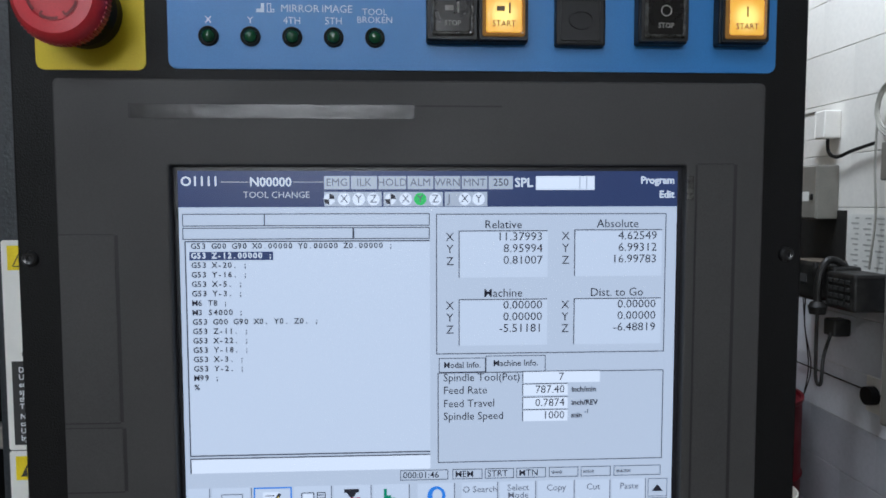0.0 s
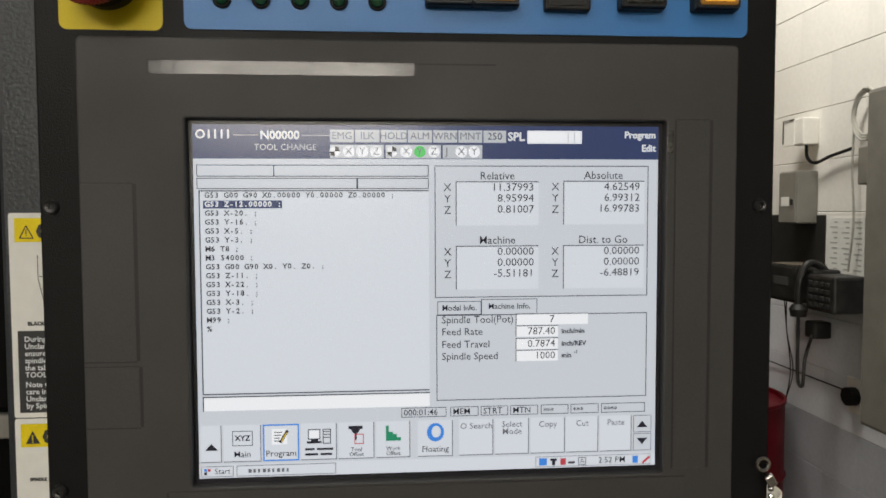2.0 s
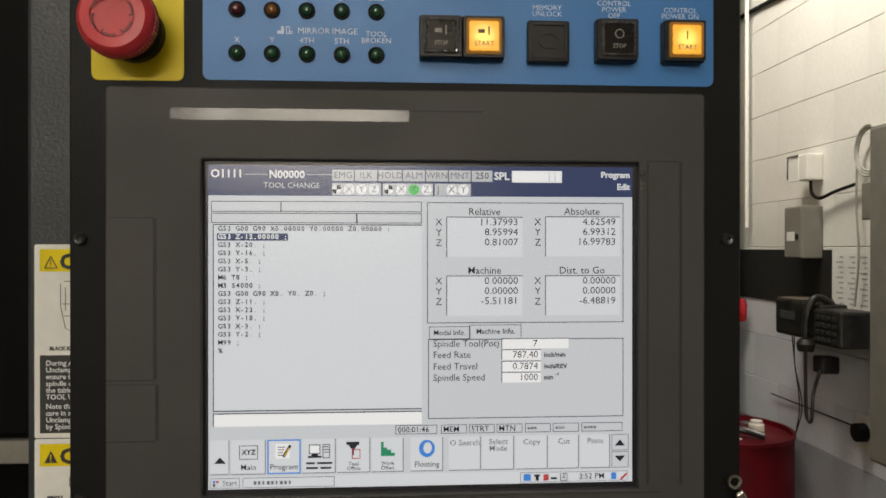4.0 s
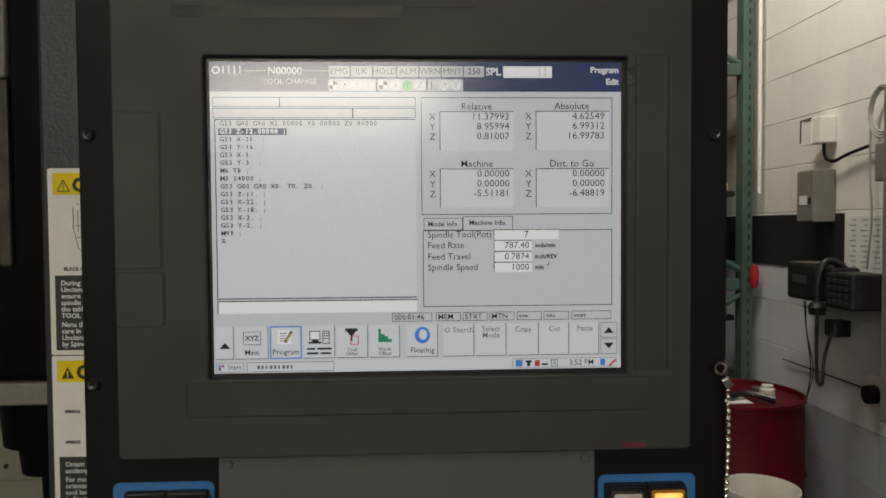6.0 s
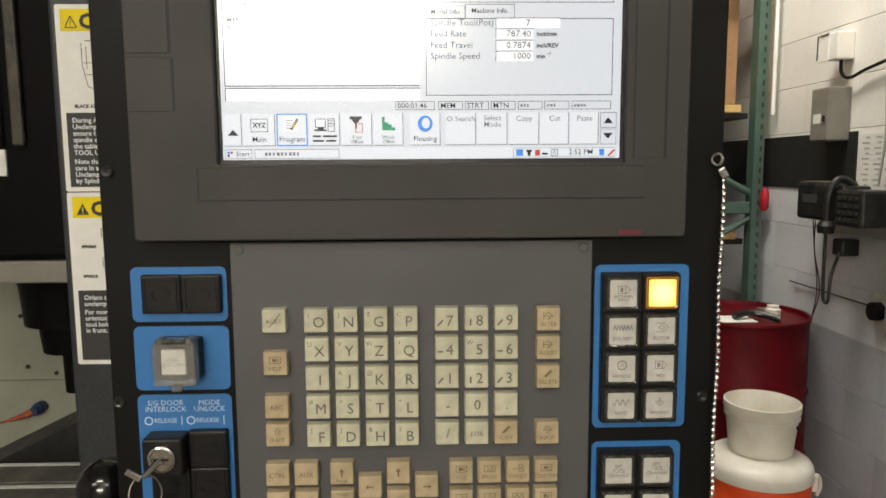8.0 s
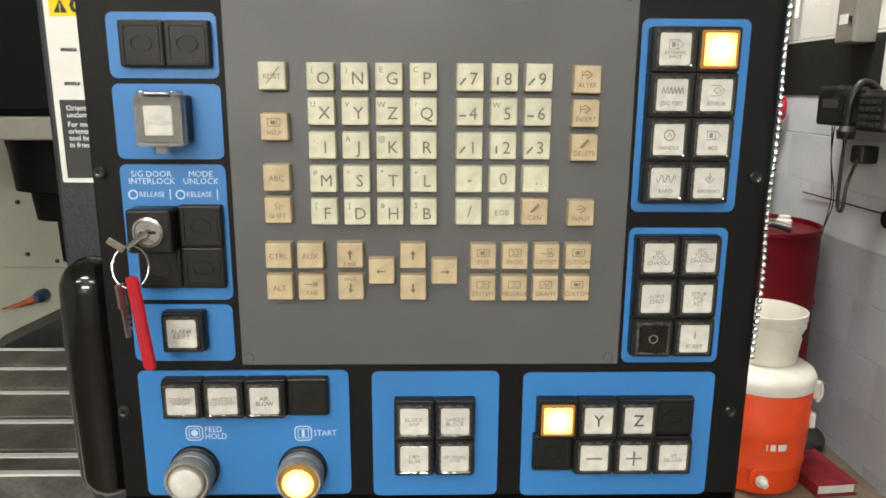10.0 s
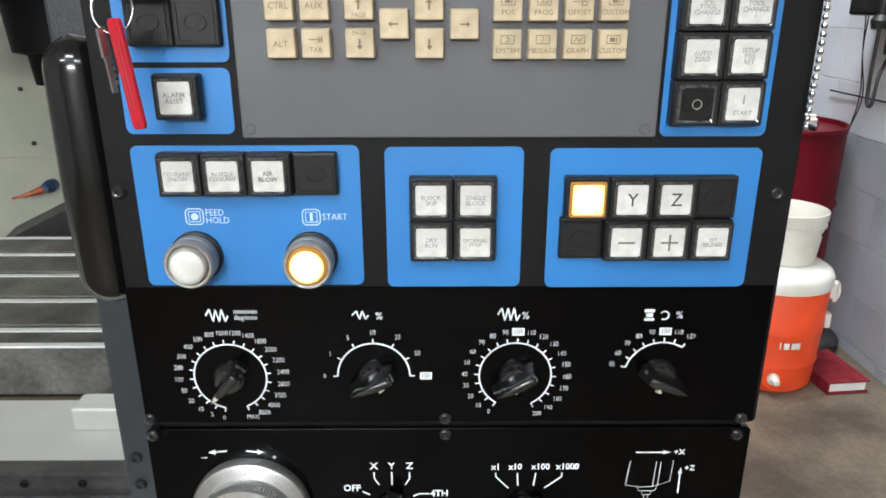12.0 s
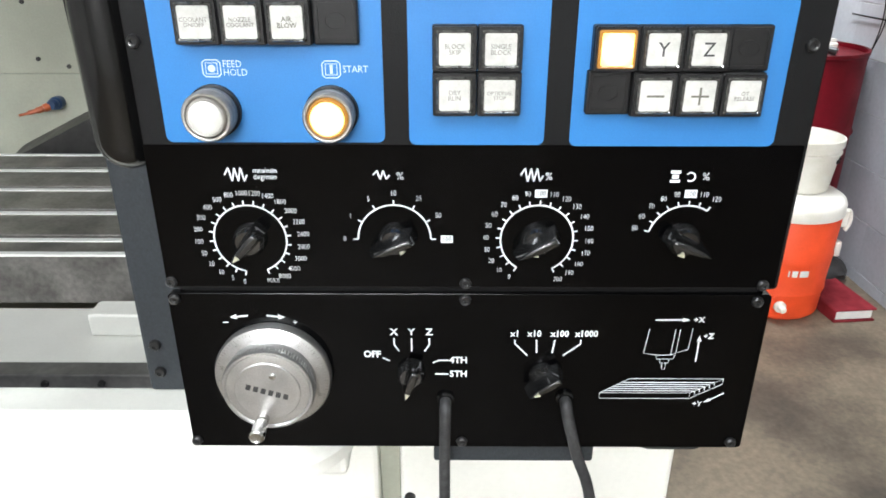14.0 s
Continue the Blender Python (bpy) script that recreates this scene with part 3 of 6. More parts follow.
blank(-0.1555, 1.5185)
blank(-0.1312, 1.5185)
E_WORDS = [(("EXTERNAL\nINPUT", "tape"), None), (("JOG FEED", "zigzag"), ("EDITOR", "diamond")), (("HANDLE", "wheel"), ("MDI", "tape")), (("RAPID", "wave"), ("REFERENCE", "origin"))]
for r, pair in enumerate(E_WORDS):
    for c, w in enumerate(pair):
        x, z = 0.1300 + 0.0244 * c, 1.5170 - 0.0240 * r
        if w is None:
            button(x, z, face="hot")
        else:
            button(x, z, w[0], "white", w[1], size=0.0026 if len(w[0]) > 8 else 0.0031)
for r, pair in enumerate([("SPC\nTOOL\nCHANGE", "SPC\nTOOL\nCHANGE\n/"), ("AUTO\nZERO", "SETUP\nPOS\nRET"), (None, "START")]):
    for c, w in enumerate(pair):
        x, z = 0.1295 + 0.0244 * c, 1.4020 - 0.0244 * r
        if w is None:
            button(x, z, face="dark", icon_kind="ring")
        elif w == "START":
            button(x, z, w, "white", "bar", size=0.0036)
        else:
            button(x, z, w, "white", size=0.0034)
button(-0.1445, 1.3570, "ALARM\nRESET", "white", size=0.0038)
for i, w in enumerate(("COOLANT\nON/OFF", "NOZZLE\nCOOLANT", "AIR\nBLOW")):
    button(-0.1482 + 0.0245 * i, 1.3150, w, "white", size=0.0032 if i < 2 else 0.0038, ink=KEY_INK if i == 2 else FAINT_INK)
blank(-0.0745, 1.3150)
for i, w in enumerate(("BLOCK\nSKIP", "SINGLE\nBLOCK", "DRY\nRUN", "OPTIONAL\nSTOP")):
    button(-0.0108 + 0.0246 * (i % 2), 1.3012 - 0.0245 * (i // 2), w, "white", size=0.0036 if i < 3 else 0.0030)
button(0.0758, 1.3012, face="hot")
for i, w in enumerate("YZ"):
    button(0.1002 + 0.0242 * i, 1.3012, w, "white", size=0.0105, ink=INK, dz=-0.0002)
blank(0.1478, 1.3012)
blank(0.0742, 1.2772)
for i, w in enumerate(("-", "+", "OT\nRELEASE")):
    b = button(0.0988 + 0.0242 * i, 1.2765, w if i == 2 else "", "white", size=0.0032, ink=FAINT_INK)
    if i < 2:
        sign = add_rect(bmesh.new(), -0.0048, 0.0048, -0.0006, 0.0006, BY)
        if w == "+":
            add_rect(sign, -0.0006, 0.0006, -0.0048, -0.0006, BY)
            add_rect(sign, -0.0006, 0.0006, 0.0006, 0.0048, BY)
        flat(sign, "legend", KEY_INK, b)

# guarded tool-unclamp button
guard = part("guarded_button", box(-0.0125, 0.0140, -0.0120, -0.0004, -0.0130, 0.0125, 0.0012), BUTTON, pendant, "push button under a hinged clear guard", at=(-0.1465, 0, 1.4790))
part("lens", box(-0.0078, 0.0072, -0.0150, -0.0118, -0.0088, 0.0072, 0.0008), LENS, guard)
lid = bmesh.new()
add_ring_plate(lid, rounded(-0.0108, 0.0142, -0.0140, 0.0118, 0.0010, 3), rounded(-0.0098, 0.0132, -0.0130, 0.0108, 0.0008, 3), -0.0198, -0.0118)
lid_part = part("guard_lid", lid, GUARD, guard, "clear yellowed guard lid")
pane = part("lid_pane", box(-0.0100, 0.0134, -0.0194, -0.0186, -0.0132, 0.0110, 0.0002), CLEAR_LID, lid_part, "clear front of the guard lid")
pane.visible_shadow = False
for x in (-0.0085, 0.0090):
    part("hinge", box(x, x + 0.0038, -0.0200, -0.0100, 0.0112, 0.0150, 0.0008), GUARD, guard)
part("hinge_bar", box(-0.0060, 0.0085, -0.0190, -0.0120, 0.0122, 0.0142, 0.0008), CLEAR, guard)
part("catch", box(-0.0010, 0.0050, -0.0190, -0.0130, -0.0180, -0.0138, 0.0006), GUARD, guard)
bm = add_text(bmesh.new(), "TOOL\nUNCLAMP", -0.0003, -0.0009, 0.0032, -0.0152)
flat(bm, "legend", FAINT_INK, guard)

# door interlock field with key lock
words = bmesh.new()
add_text(words, "S/G DOOR\nINTERLOCK", -0.1580, 1.4460, 0.0048, INKY)
add_text(words, "MODE\nUNLOCK", -0.1305, 1.4460, 0.0048, INKY)
for x in (-0.1690, -0.1425):
    add_stroke(words, [(x + 0.0024 * math.cos(k * 0.35), 1.4365 + 0.0024 * math.sin(k * 0.35)) for k in range(19)], 0.0008, INKY)
    add_text(words, "RELEASE", x + 0.0105, 1.4365, 0.0042, INKY, squeeze=0.92)
    add_rect(words, x + 0.0205, x + 0.0211, 1.4335, 1.4395, INKY)
flat(words, "legend", PALE_INK, pendant, "pale legends of the interlock field")
blank(-0.1310, 1.4190)
blank(-0.1310, 1.3948)
blank(-0.1555, 1.3948)
lock = part("key_lock", box(-0.0125, 0.0122, -0.0165, -0.0004, -0.0125, 0.0122, 0.0016), BUTTON, pendant, "black square key lock", at=(-0.1560, 0, 1.4180))
part("lock_barrel", lathe([(0.0085, -0.016), (0.0085, -0.0185), (0.0072, -0.0192), (0.0068, -0.0186), (0.0, -0.0186)], 32), CHROME, lock, "chrome key barrel", soft=True)
part("key_slot", box(-0.0045, 0.0045, -0.0190, -0.0184, -0.0008, 0.0008), BUTTON, lock)

keyring = thing("key_ring", "steel ring with keys and a red tag hanging from the lock", "key ring", (-0.1620, -0.026, 1.4100))
ring_pts = [(0.0098 * math.cos(2 * math.pi * k / 28), -0.004 + 0.0025 * math.sin(2 * math.pi * k / 28), -0.0085 + 0.0112 * math.sin(2 * math.pi * k / 28)) for k in range(29)]
part("split_ring", tube(ring_pts, 0.0005, 6), CHROME, keyring, "thin steel split ring", soft=True)
bow = bmesh.new()
add_box(bow, -0.0050, 0.0050, -0.0009, 0.0009, -0.0021, 0.0021, 0.0006)
ob = part("inserted_key", bow, CHROME, keyring, "flat key bow in the lock", at=(-0.0060, -0.005, 0.0040))
ob.rotation_euler = (0.2, radians(38), 0.25)
part("key_neck", tube([(-0.001, -0.003, 0.002), (0.006, 0.006, 0.008)], 0.0018, 8), CHROME, keyring)
tag = add_plate(bmesh.new(), rounded(-0.0040, 0.0040, -0.0265, 0.0265, 0.0025, 4), -0.0011, 0.0011, 0.0004)
ob = part("red_tag", tag, RED_TAG, keyring, "flat red key tag", at=(0.0045, -0.008, -0.0390))
ob.rotation_euler = (0.04, radians(-6), -0.45)
stripe = bmesh.new()
for k in range(2):
    add_rect(stripe, -0.0022 + 0.0026 * k, -0.0012 + 0.0026 * k, -0.016, 0.016, -0.0014)
st = flat(stripe, "faded_print", material("faded_print", (0.45, 0.05, 0.06), 0.5), ob)
blade = bmesh.new()
add_box(blade, -0.0015, 0.0015, -0.0007, 0.0007, -0.018, 0.0, 0.0004)
add_box(blade, -0.0026, 0.0026, -0.0008, 0.0008, -0.001, 0.013, 0.0006)
for k in range(4):
    add_box(blade, 0.0012, 0.0024 - 0.0003 * (k % 2), -0.0006, 0.0006, -0.014 + 0.0034 * k, -0.0122 + 0.0034 * k)
ob = part("loose_key", blade, STEEL, keyring, "small steel key", at=(-0.0050, -0.006, -0.0300))
ob.rotation_euler = (0.0, radians(-5), 1.0)


# round lamps of feed hold and start
def round_button(x, z, face, words, icon_fill):
    b = part("round_button", lathe([(0.0150, -0.0006), (0.0150, -0.0040), (0.0140, -0.0046), (0.0138, -0.0060)], 40), BUTTON, pendant,
             "round push button with a satin collar glowing amber" if face is LIT_HOT else "round push button with a satin collar and white lens", at=(x, 0, z), soft=True)
    part("collar", lathe([(0.0138, -0.0050), (0.0140, -0.0105), (0.0134, -0.0112), (0.0134, -0.0126), (0.0141, -0.0132), (0.0141, -0.0165), (0.0130, -0.0182), (0.0119, -0.0180), (0.0112, -0.0165), (0.0110, -0.0120)], 48), SATIN, b, "satin metal collar", soft=True)
    part("lens_edge", lathe([(0.0110, -0.0150), (0.0109, -0.0186), (0.0102, -0.0196), (0.0093, -0.0194)], 40), LIT_RIM if face is LIT_HOT else SATIN, b, soft=True)
    part("lens", lathe([(0.0094, -0.0170), (0.0093, -0.0198), (0.0080, -0.0206), (0, -0.0212)], 40), face, b, soft=True)
    bm = bmesh.new()
    ix, iz = x + 0.001, z + 0.0235
    add_frame(bm, ix - 0.0034, ix + 0.0034, iz - 0.0032, iz + 0.0032, 0.0004, INKY)
    add_zigzag(bm, [(ix - 0.0050, iz + 0.0030), (ix - 0.0034, iz + 0.0046), (ix + 0.0034, iz + 0.0046), (ix + 0.0050, iz + 0.0030), (ix + 0.0050, iz - 0.0030), (ix + 0.0034, iz - 0.0046), (ix - 0.0034, iz - 0.0046), (ix - 0.0050, iz - 0.0030), (ix - 0.0050, iz + 0.0030)], 0.0006, INKY)
    if icon_fill:
        add_plate(bm, [(ix + 0.0021 * math.cos(k * 0.524), iz + 0.0021 * math.sin(k * 0.524)) for k in range(12)], INKY, INKY + 0.0002)
    else:
        add_rect(bm, ix - 0.0008, ix + 0.0008, iz - 0.0024, iz + 0.0024, INKY)
    add_text(bm, words, ix + 0.0062, iz, 0.0054, INKY, "LEFT", squeeze=0.9)
    flat(bm, "legend", PALE_INK, pendant, "pale legend beside a round button")


round_button(-0.1462, 1.2660, LENS, "FEED\nHOLD", True)
round_button(-0.0800, 1.2655, LIT_HOT, "START", False)


# ---- screen ----
def framed_bezel():
    bm = bmesh.new()
    y0, y1 = -0.0110, -0.0005
    outer = rounded(-0.1675, 0.1675, 1.5520, 1.8235, 0.0025, 4)
    inner = rounded(-0.1160, 0.1293, 1.5975, 1.7840, 0.0015, 4)
    return add_ring_plate(bm, outer, inner, y0, y1)


bezel = part("screen_bezel", framed_bezel(), CHARCOAL, pendant, "charcoal moulded screen bezel")
mod = bezel.modifiers.new("edge", "BEVEL")
mod.width, mod.segments, mod.limit_method, mod.angle_limit = 0.0011, 2, "ANGLE", radians(50)
groove = material("bezel_groove", (0.012, 0.012, 0.012), 0.6)


def door(name, x0, x1, z0, z1, parent, edges):
    """A shallow lid in the bezel with dark gaps on the named edges."""
    part(name, plate(x0, x1, z0, z1, 0.0008, -0.0114, -0.0106, 0.0003), CHARCOAL, parent, "small lid in the bezel")
    bm = bmesh.new()
    if "r" in edges:
        add_rect(bm, x1, x1 + 0.0016, z0, z1, -0.0112)
    if "b" in edges:
        add_rect(bm, x0, x1, z0 - 0.0007, z0, -0.0112)
    if "t" in edges:
        add_rect(bm, x0, x1, z1, z1 + 0.0005, -0.0112)
    if "l" in edges:
        add_rect(bm, x0 - 0.0010, x0, z0, z1, -0.0112)
    flat(bm, "lid_gap", groove, parent)


door("card_lid", -0.1668, -0.1415, 1.6630, 1.7515, bezel, "rbt")
door("port_lid", -0.1668, -0.1405, 1.6295, 1.6600, bezel, "rbt")
door("side_lid", 0.1345, 0.1525, 1.6000, 1.7845, bezel, "rlt")
door("lower_recess", -0.1275, 0.1415, 1.5765, 1.5955, bezel, "lbt")
part("latch", box(0.1292, 0.1328, -0.0118, -0.0100, 1.7675, 1.7790, 0.0005), CLEAR, bezel, "small translucent latch")
part("label_strip", plate(-0.1325, -0.0020, 1.8055, 1.8120, 0.0006, -0.0113, -0.0106), SLOT, bezel, "clear glossy label strip")
bm = bmesh.new()
add_rect(bm, -0.0020, 0.0395, 1.8112, 1.8120, -0.0112)
add_rect(bm, -0.1335, -0.1325, 1.8055, 1.8124, -0.0112)
add_rect(bm, -0.1325, -0.0020, 1.8120, 1.8124, -0.0112)
flat(bm, "slot_gap", groove, bezel)
bm = bmesh.new()
for k in range(5):
    add_rect(bm, 0.1265 + 0.0028 * k, 0.1288 + 0.0028 * k, 1.5535, 1.5565, -0.0112)
flat(bm, "maker_mark", material("red_mark", (0.17, 0.008, 0.03), 0.5), bezel, "small dark red mark")

SX0, SX1, SZ0, SZ1, SY = -0.1135, 0.1266, 1.6005, 1.7815, -0.0062
UW, UH = 793.0, 601.0
screen = part("display", box(-0.1165, 0.1300, -0.0055, -0.0004, 1.5970, 1.7850), SCREEN_FRAME, pendant, "lit flat colour display in a black gasket")


def ux(x):
    return SX0 + x / UW * (SX1 - SX0)


def uz(y):
    return SZ1 - y / UH * (SZ1 - SZ0)


UNIT = (SX1 - SX0) / UW
LAYER = 0.00016


class Ui:
    """Collects the flat shapes of one colour of one screen field."""

    def __init__(self, layer):
        self.bm, self.y = bmesh.new(), SY - layer * LAYER

    def rect(self, x0, x1, y0, y1):
        add_rect(self.bm, ux(x0), ux(x1), uz(y1), uz(y0), self.y)
        return self

    def outline(self, x0, x1, y0, y1, w=1.5):
        add_frame(self.bm, ux(x0), ux(x1), uz(y1), uz(y0), w * UNIT, self.y)
        return self

    def text(self, words, x, y, size, align="LEFT", bold=0.0, squeeze=1.0):
        add_text(self.bm, words, ux(x), uz(y), size * UNIT, self.y, align, bold * UNIT, squeeze)
        return self

    def disc(self, x, y, r):
        pts = [(ux(x) + r * UNIT * math.cos(k * 0.3927), uz(y) + r * UNIT * math.sin(k * 0.3927)) for k in range(16)]
        self.bm.faces.new([self.bm.verts.new((a, self.y, b)) for a, b in pts])
        return self

    def poly(self, pts):
        self.bm.faces.new([self.bm.verts.new((ux(a), self.y, uz(b))) for a, b in pts])
        return self

    def done(self, name, mat, label=""):
        return flat(self.bm, name, mat, screen, label)


Ui(0).rect(0, UW, 0, UH).done("screen_background", S_BODY, "pale blue-grey screen background")
Ui(1).rect(0, UW, 0, 57).done("header_bar", S_NAVY, "navy header bar")
Ui(2).text("O1111", 4, 17, 21, bold=0.2).text("N00000", 110, 18, 20, bold=0.2).text("SPL", 528, 19, 20, bold=0.4).done("program_number", S_WHITE)
Ui(2).text("TOOL CHANGE", 100, 38, 14.5, bold=0.0).rect(66, 108, 17, 18).rect(178, 226, 17, 18).done("program_comment", S_CELL)
Ui(2).text("Program", 788, 15, 16, "RIGHT", 0.4).text("Edit", 788, 38, 16, "RIGHT", 0.4).done("mode_text", S_WHITE)
CELLS = [("EMG", 226, 266), ("ILK", 268, 309), ("HOLD", 311, 355), ("ALM", 357, 398), ("WRN", 400, 441), ("MNT", 443, 484), ("250", 486, 525)]
for w, a, b in CELLS:
    Ui(2).rect(a, b, 8, 29).done("status_cell", S_CELL)
    Ui(3).text(w, (a + b) / 2, 18.5, 17, "CENTER").done("status_word", S_GREYTEXT if w != "250" else S_TEXT)
Ui(2).rect(562, 657, 8, 30).done("load_bar", S_WHITE)
Ui(3).rect(632, 634, 9, 29).rect(643, 645, 9, 29).done("load_mark", S_CELL)
for a, b in ((226, 316), (319, 413), (416, 484)):
    Ui(2).rect(a, b, 33, 56).done("axis_cell", S_CELL)
axis_discs, axis_words, lit, quarter, quarter_dark = Ui(3), Ui(5), Ui(4), Ui(3), Ui(4)
for x in (234, 330):
    quarter.disc(x, 44.5, 9)
    quarter_dark.poly([(x, 44.5), (x + 9, 44.5), (x + 6.5, 38), (x, 35.5)]).poly([(x, 44.5), (x - 9, 44.5), (x - 6.5, 51), (x, 53.5)])
for x, w in ((257, "X"), (280, "Y"), (303, "Z"), (354, "X"), (377, "Y"), (401, "Z"), (448, "X"), (470, "Y")):
    (lit if x == 377 else axis_discs).disc(x, 44.5, 10)
    axis_words.text(w, x, 44.5, 18, "CENTER")
axis_words.text("J", 423, 44.5, 18, "CENTER")
quarter.done("origin_mark", S_WHITE)
quarter_dark.done("origin_quarter", S_TEXT)
axis_discs.done("axis_disc", S_WHITE)
lit.done("lit_axis_disc", S_GREEN, "lit green axis disc")
axis_words.done("axis_letters", S_GREYTEXT)

Ui(1).outline(5, 392, 67, 87).outline(5, 271, 89, 108).outline(271, 392, 89, 108).rect(131, 133, 67, 87).done("comment_field", S_LINE)
Ui(1).rect(10, 392, 112, 455).done("program_list", S_LIST, "pale program list")
Ui(2).rect(8, 392, 110, 112).rect(8, 10, 112, 455).rect(8, 392, 455, 457).done("list_edge", S_LINE)
LINES = ["G53 G00 G90 X0.00000 Y0.00000 Z0.00000 ;", "G53 Z-12.00000 ;", "G53 X-20. ;", "G53 Y-16. ;", "G53 X-5. ;", "G53 Y-3. ;", "M6 T8 ;", "M3 S4000 ;",
         "G53 G00 G90 X0. Y0. Z0. ;", "G53 Z-11. ;", "G53 X-22. ;", "G53 Y-18. ;", "G53 X-3. ;", "G53 Y-2. ;", "M99 ;", "%"]
for i, w in enumerate(LINES):
    y = 118.5 + 15.05 * i
    if i == 1:
        Ui(2).rect(15, 145, y - 6.5, y + 7).done("cursor_bar", S_NAVY, "dark cursor bar")
    line = Ui(3)
    for k, letter in enumerate(w):
        if letter != " ":
            line.text(letter, 22 + 7.9 * k, y, 12.5, "CENTER", 0.30)
    line.done("program_line", S_WHITE if i == 1 else S_TEXT)
Ui(1).rect(10, 392, 462, 485).done("input_line", S_WHITE)
Ui(2).rect(8, 392, 460, 462).rect(8, 10, 462, 485).done("input_edge", S_LINE)

Ui(1).outline(402, 776, 68, 296).outline(404, 776, 326, 476).done("group_frame", S_LINE)
READ = [("Relative", 510, 438, 582, 95, ("11.37993", "8.95994", "0.81007")), ("Absolute", 696, 625, 769, 94, ("4.62549", "6.99312", "16.99783")),
        ("Machine", 510, 438, 582, 206, ("0.00000", "0.00000", "-5.51181")), ("Dist. to Go", 696, 625, 769, 206, ("0.00000", "0.00000", "-6.48819"))]
for title, mid, a, b, top, values in READ:
    Ui(2).text(title, mid, top - 9, 19, "CENTER", 0.05).done("readout_title", S_TEXT)
    Ui(2).rect(a, b, top, top + 76).done("readout_box", S_LIST)
    Ui(3).rect(a, b, top, top + 1.6).rect(a, a + 1.6, top, top + 76).done("readout_edge", S_LINE)
    for k, v in enumerate(values):
        Ui(3).text(v, b - 8, top + 10.5 + 19 * k, 19, "RIGHT", 0.0, 1.05).done("readout_value", S_TEXT)
        Ui(3).text("XYZ"[k], a - 14, top + 11 + 19.5 * k, 19, "CENTER").done("axis_letter", S_TEXT)
Ui(2).outline(406, 482, 302, 326, 1.2).outline(482, 580, 299, 327, 1.2).done("tab_edge", S_LINE)
Ui(3).text("Modal Info.", 444, 314, 14, "CENTER", 0.2, 0.95).text("Machine Info.", 531, 312, 14, "CENTER", 0.2, 0.98).done("tab_titles", S_TEXT)
SPEEDS = [("Spindle Tool(Pot)", 335, 670, "7", ""), ("Feed Rate", 356, 617, "787.40", "inch/min"), ("Feed Travel", 378, 617, "0.7874", "inch/REV"), ("Spindle Speed", 399, 617, "1000", "min")]
for w, y, right, value, unit in SPEEDS:
    Ui(2).text(w, 413, y, 18, "LEFT", 0.04, 0.98).done("field_name", S_TEXT)
    Ui(2).rect(543, right, y - 9, y + 10).done("value_box", S_WHITE)
    Ui(3).rect(543, right, y - 10, y - 8.6).rect(542, 543.5, y - 10, y + 10).done("value_edge", S_LINE)
    Ui(3).text(value, right - 5 if unit else 606, y + 0.5, 18, "RIGHT" if unit else "CENTER").text(unit, 623, y + 1, 12, "LEFT", 0.4).done("field_value", S_TEXT)
Ui(3).text("-1", 645, 394, 9, "LEFT", 0.3).done("unit_power", S_TEXT)
for w, a, b in (("000:01:46", 343, 421), ("MEM", 428, 477), ("STRT", 481, 529), ("MTN", 533, 582), ("***", 587, 636), ("***", 640, 690), ("****", 695, 774)):
    Ui(2).outline(a, b, 487, 504, 1.2).done("state_cell", S_LINE)
    Ui(2).text(w, a + 4, 496 if "*" not in w else 499, 15, "LEFT", 0.12).done("state_word", S_TEXT)

SOFT = [("", 3, 38), ("Main", 41, 104), ("Program", 107, 168), ("", 171, 232), ("Tool\nOffset", 235, 296), ("Work\nOffset", 299, 358), ("Floating", 371, 432),
        ("O Search", 443, 503), ("Select\nMode", 506, 566), ("Copy", 569, 630), ("Cut", 632, 690), ("Paste", 693, 750)]
for w, a, b in SOFT:
    Ui(1).rect(a, b, 510, 574).done("soft_key", S_LIST)
    edge = Ui(2).rect(b - 1.5, b, 510, 574).rect(a, b, 572.5, 574)
    if w == "Program":
        edge.outline(a, b, 510, 574, 2.5)
    edge.done("soft_key_edge", S_BLUE if w == "Program" else S_GREYTEXT)
    if w:
        grey = a > 440
        small = "\n" in w and not grey
        Ui(3).text(w, (a + b) / 2, (522 if "\n" not in w else 527) if grey else 561 if not small else 562, 10 if small else 15, "CENTER", 0.05).done("soft_key_word", S_GREYTEXT if grey else S_TEXT)
art = Ui(3)
art.poly([(10, 553), (32, 553), (21, 541)])
art.poly([(759, 532), (779, 532), (769, 520)]).poly([(759, 551), (779, 551), (769, 563)])
art.outline(56, 90, 520, 546, 1.2).text("XYZ", 73, 533, 13, "CENTER", 0.4)
art.outline(183, 204, 520, 538, 1.5).rect(188, 200, 538, 541).rect(181, 206, 541, 545).outline(208, 222, 520, 546, 1.5).rect(210, 220, 524, 525.5).rect(210, 220, 529, 530.5).rect(210, 220, 534, 535.5)
art.rect(252, 276, 516, 522).poly([(256, 522), (272, 522), (268, 529), (260, 529)]).rect(262, 266, 529, 541)
art.rect(178, 194, 553, 557).rect(198, 226, 553, 557).rect(178, 200, 562, 566).rect(204, 224, 562, 566)
art.done("soft_key_art", S_TEXT)
Ui(2).outline(753, 786, 510, 541, 1.2).outline(753, 786, 543, 574, 1.2).done("arrow_key_edge", S_GREYTEXT)
Ui(4).rect(185.5, 201.5, 522.5, 535.5).rect(122, 148, 518, 545).done("icon_panes", S_WHITE)
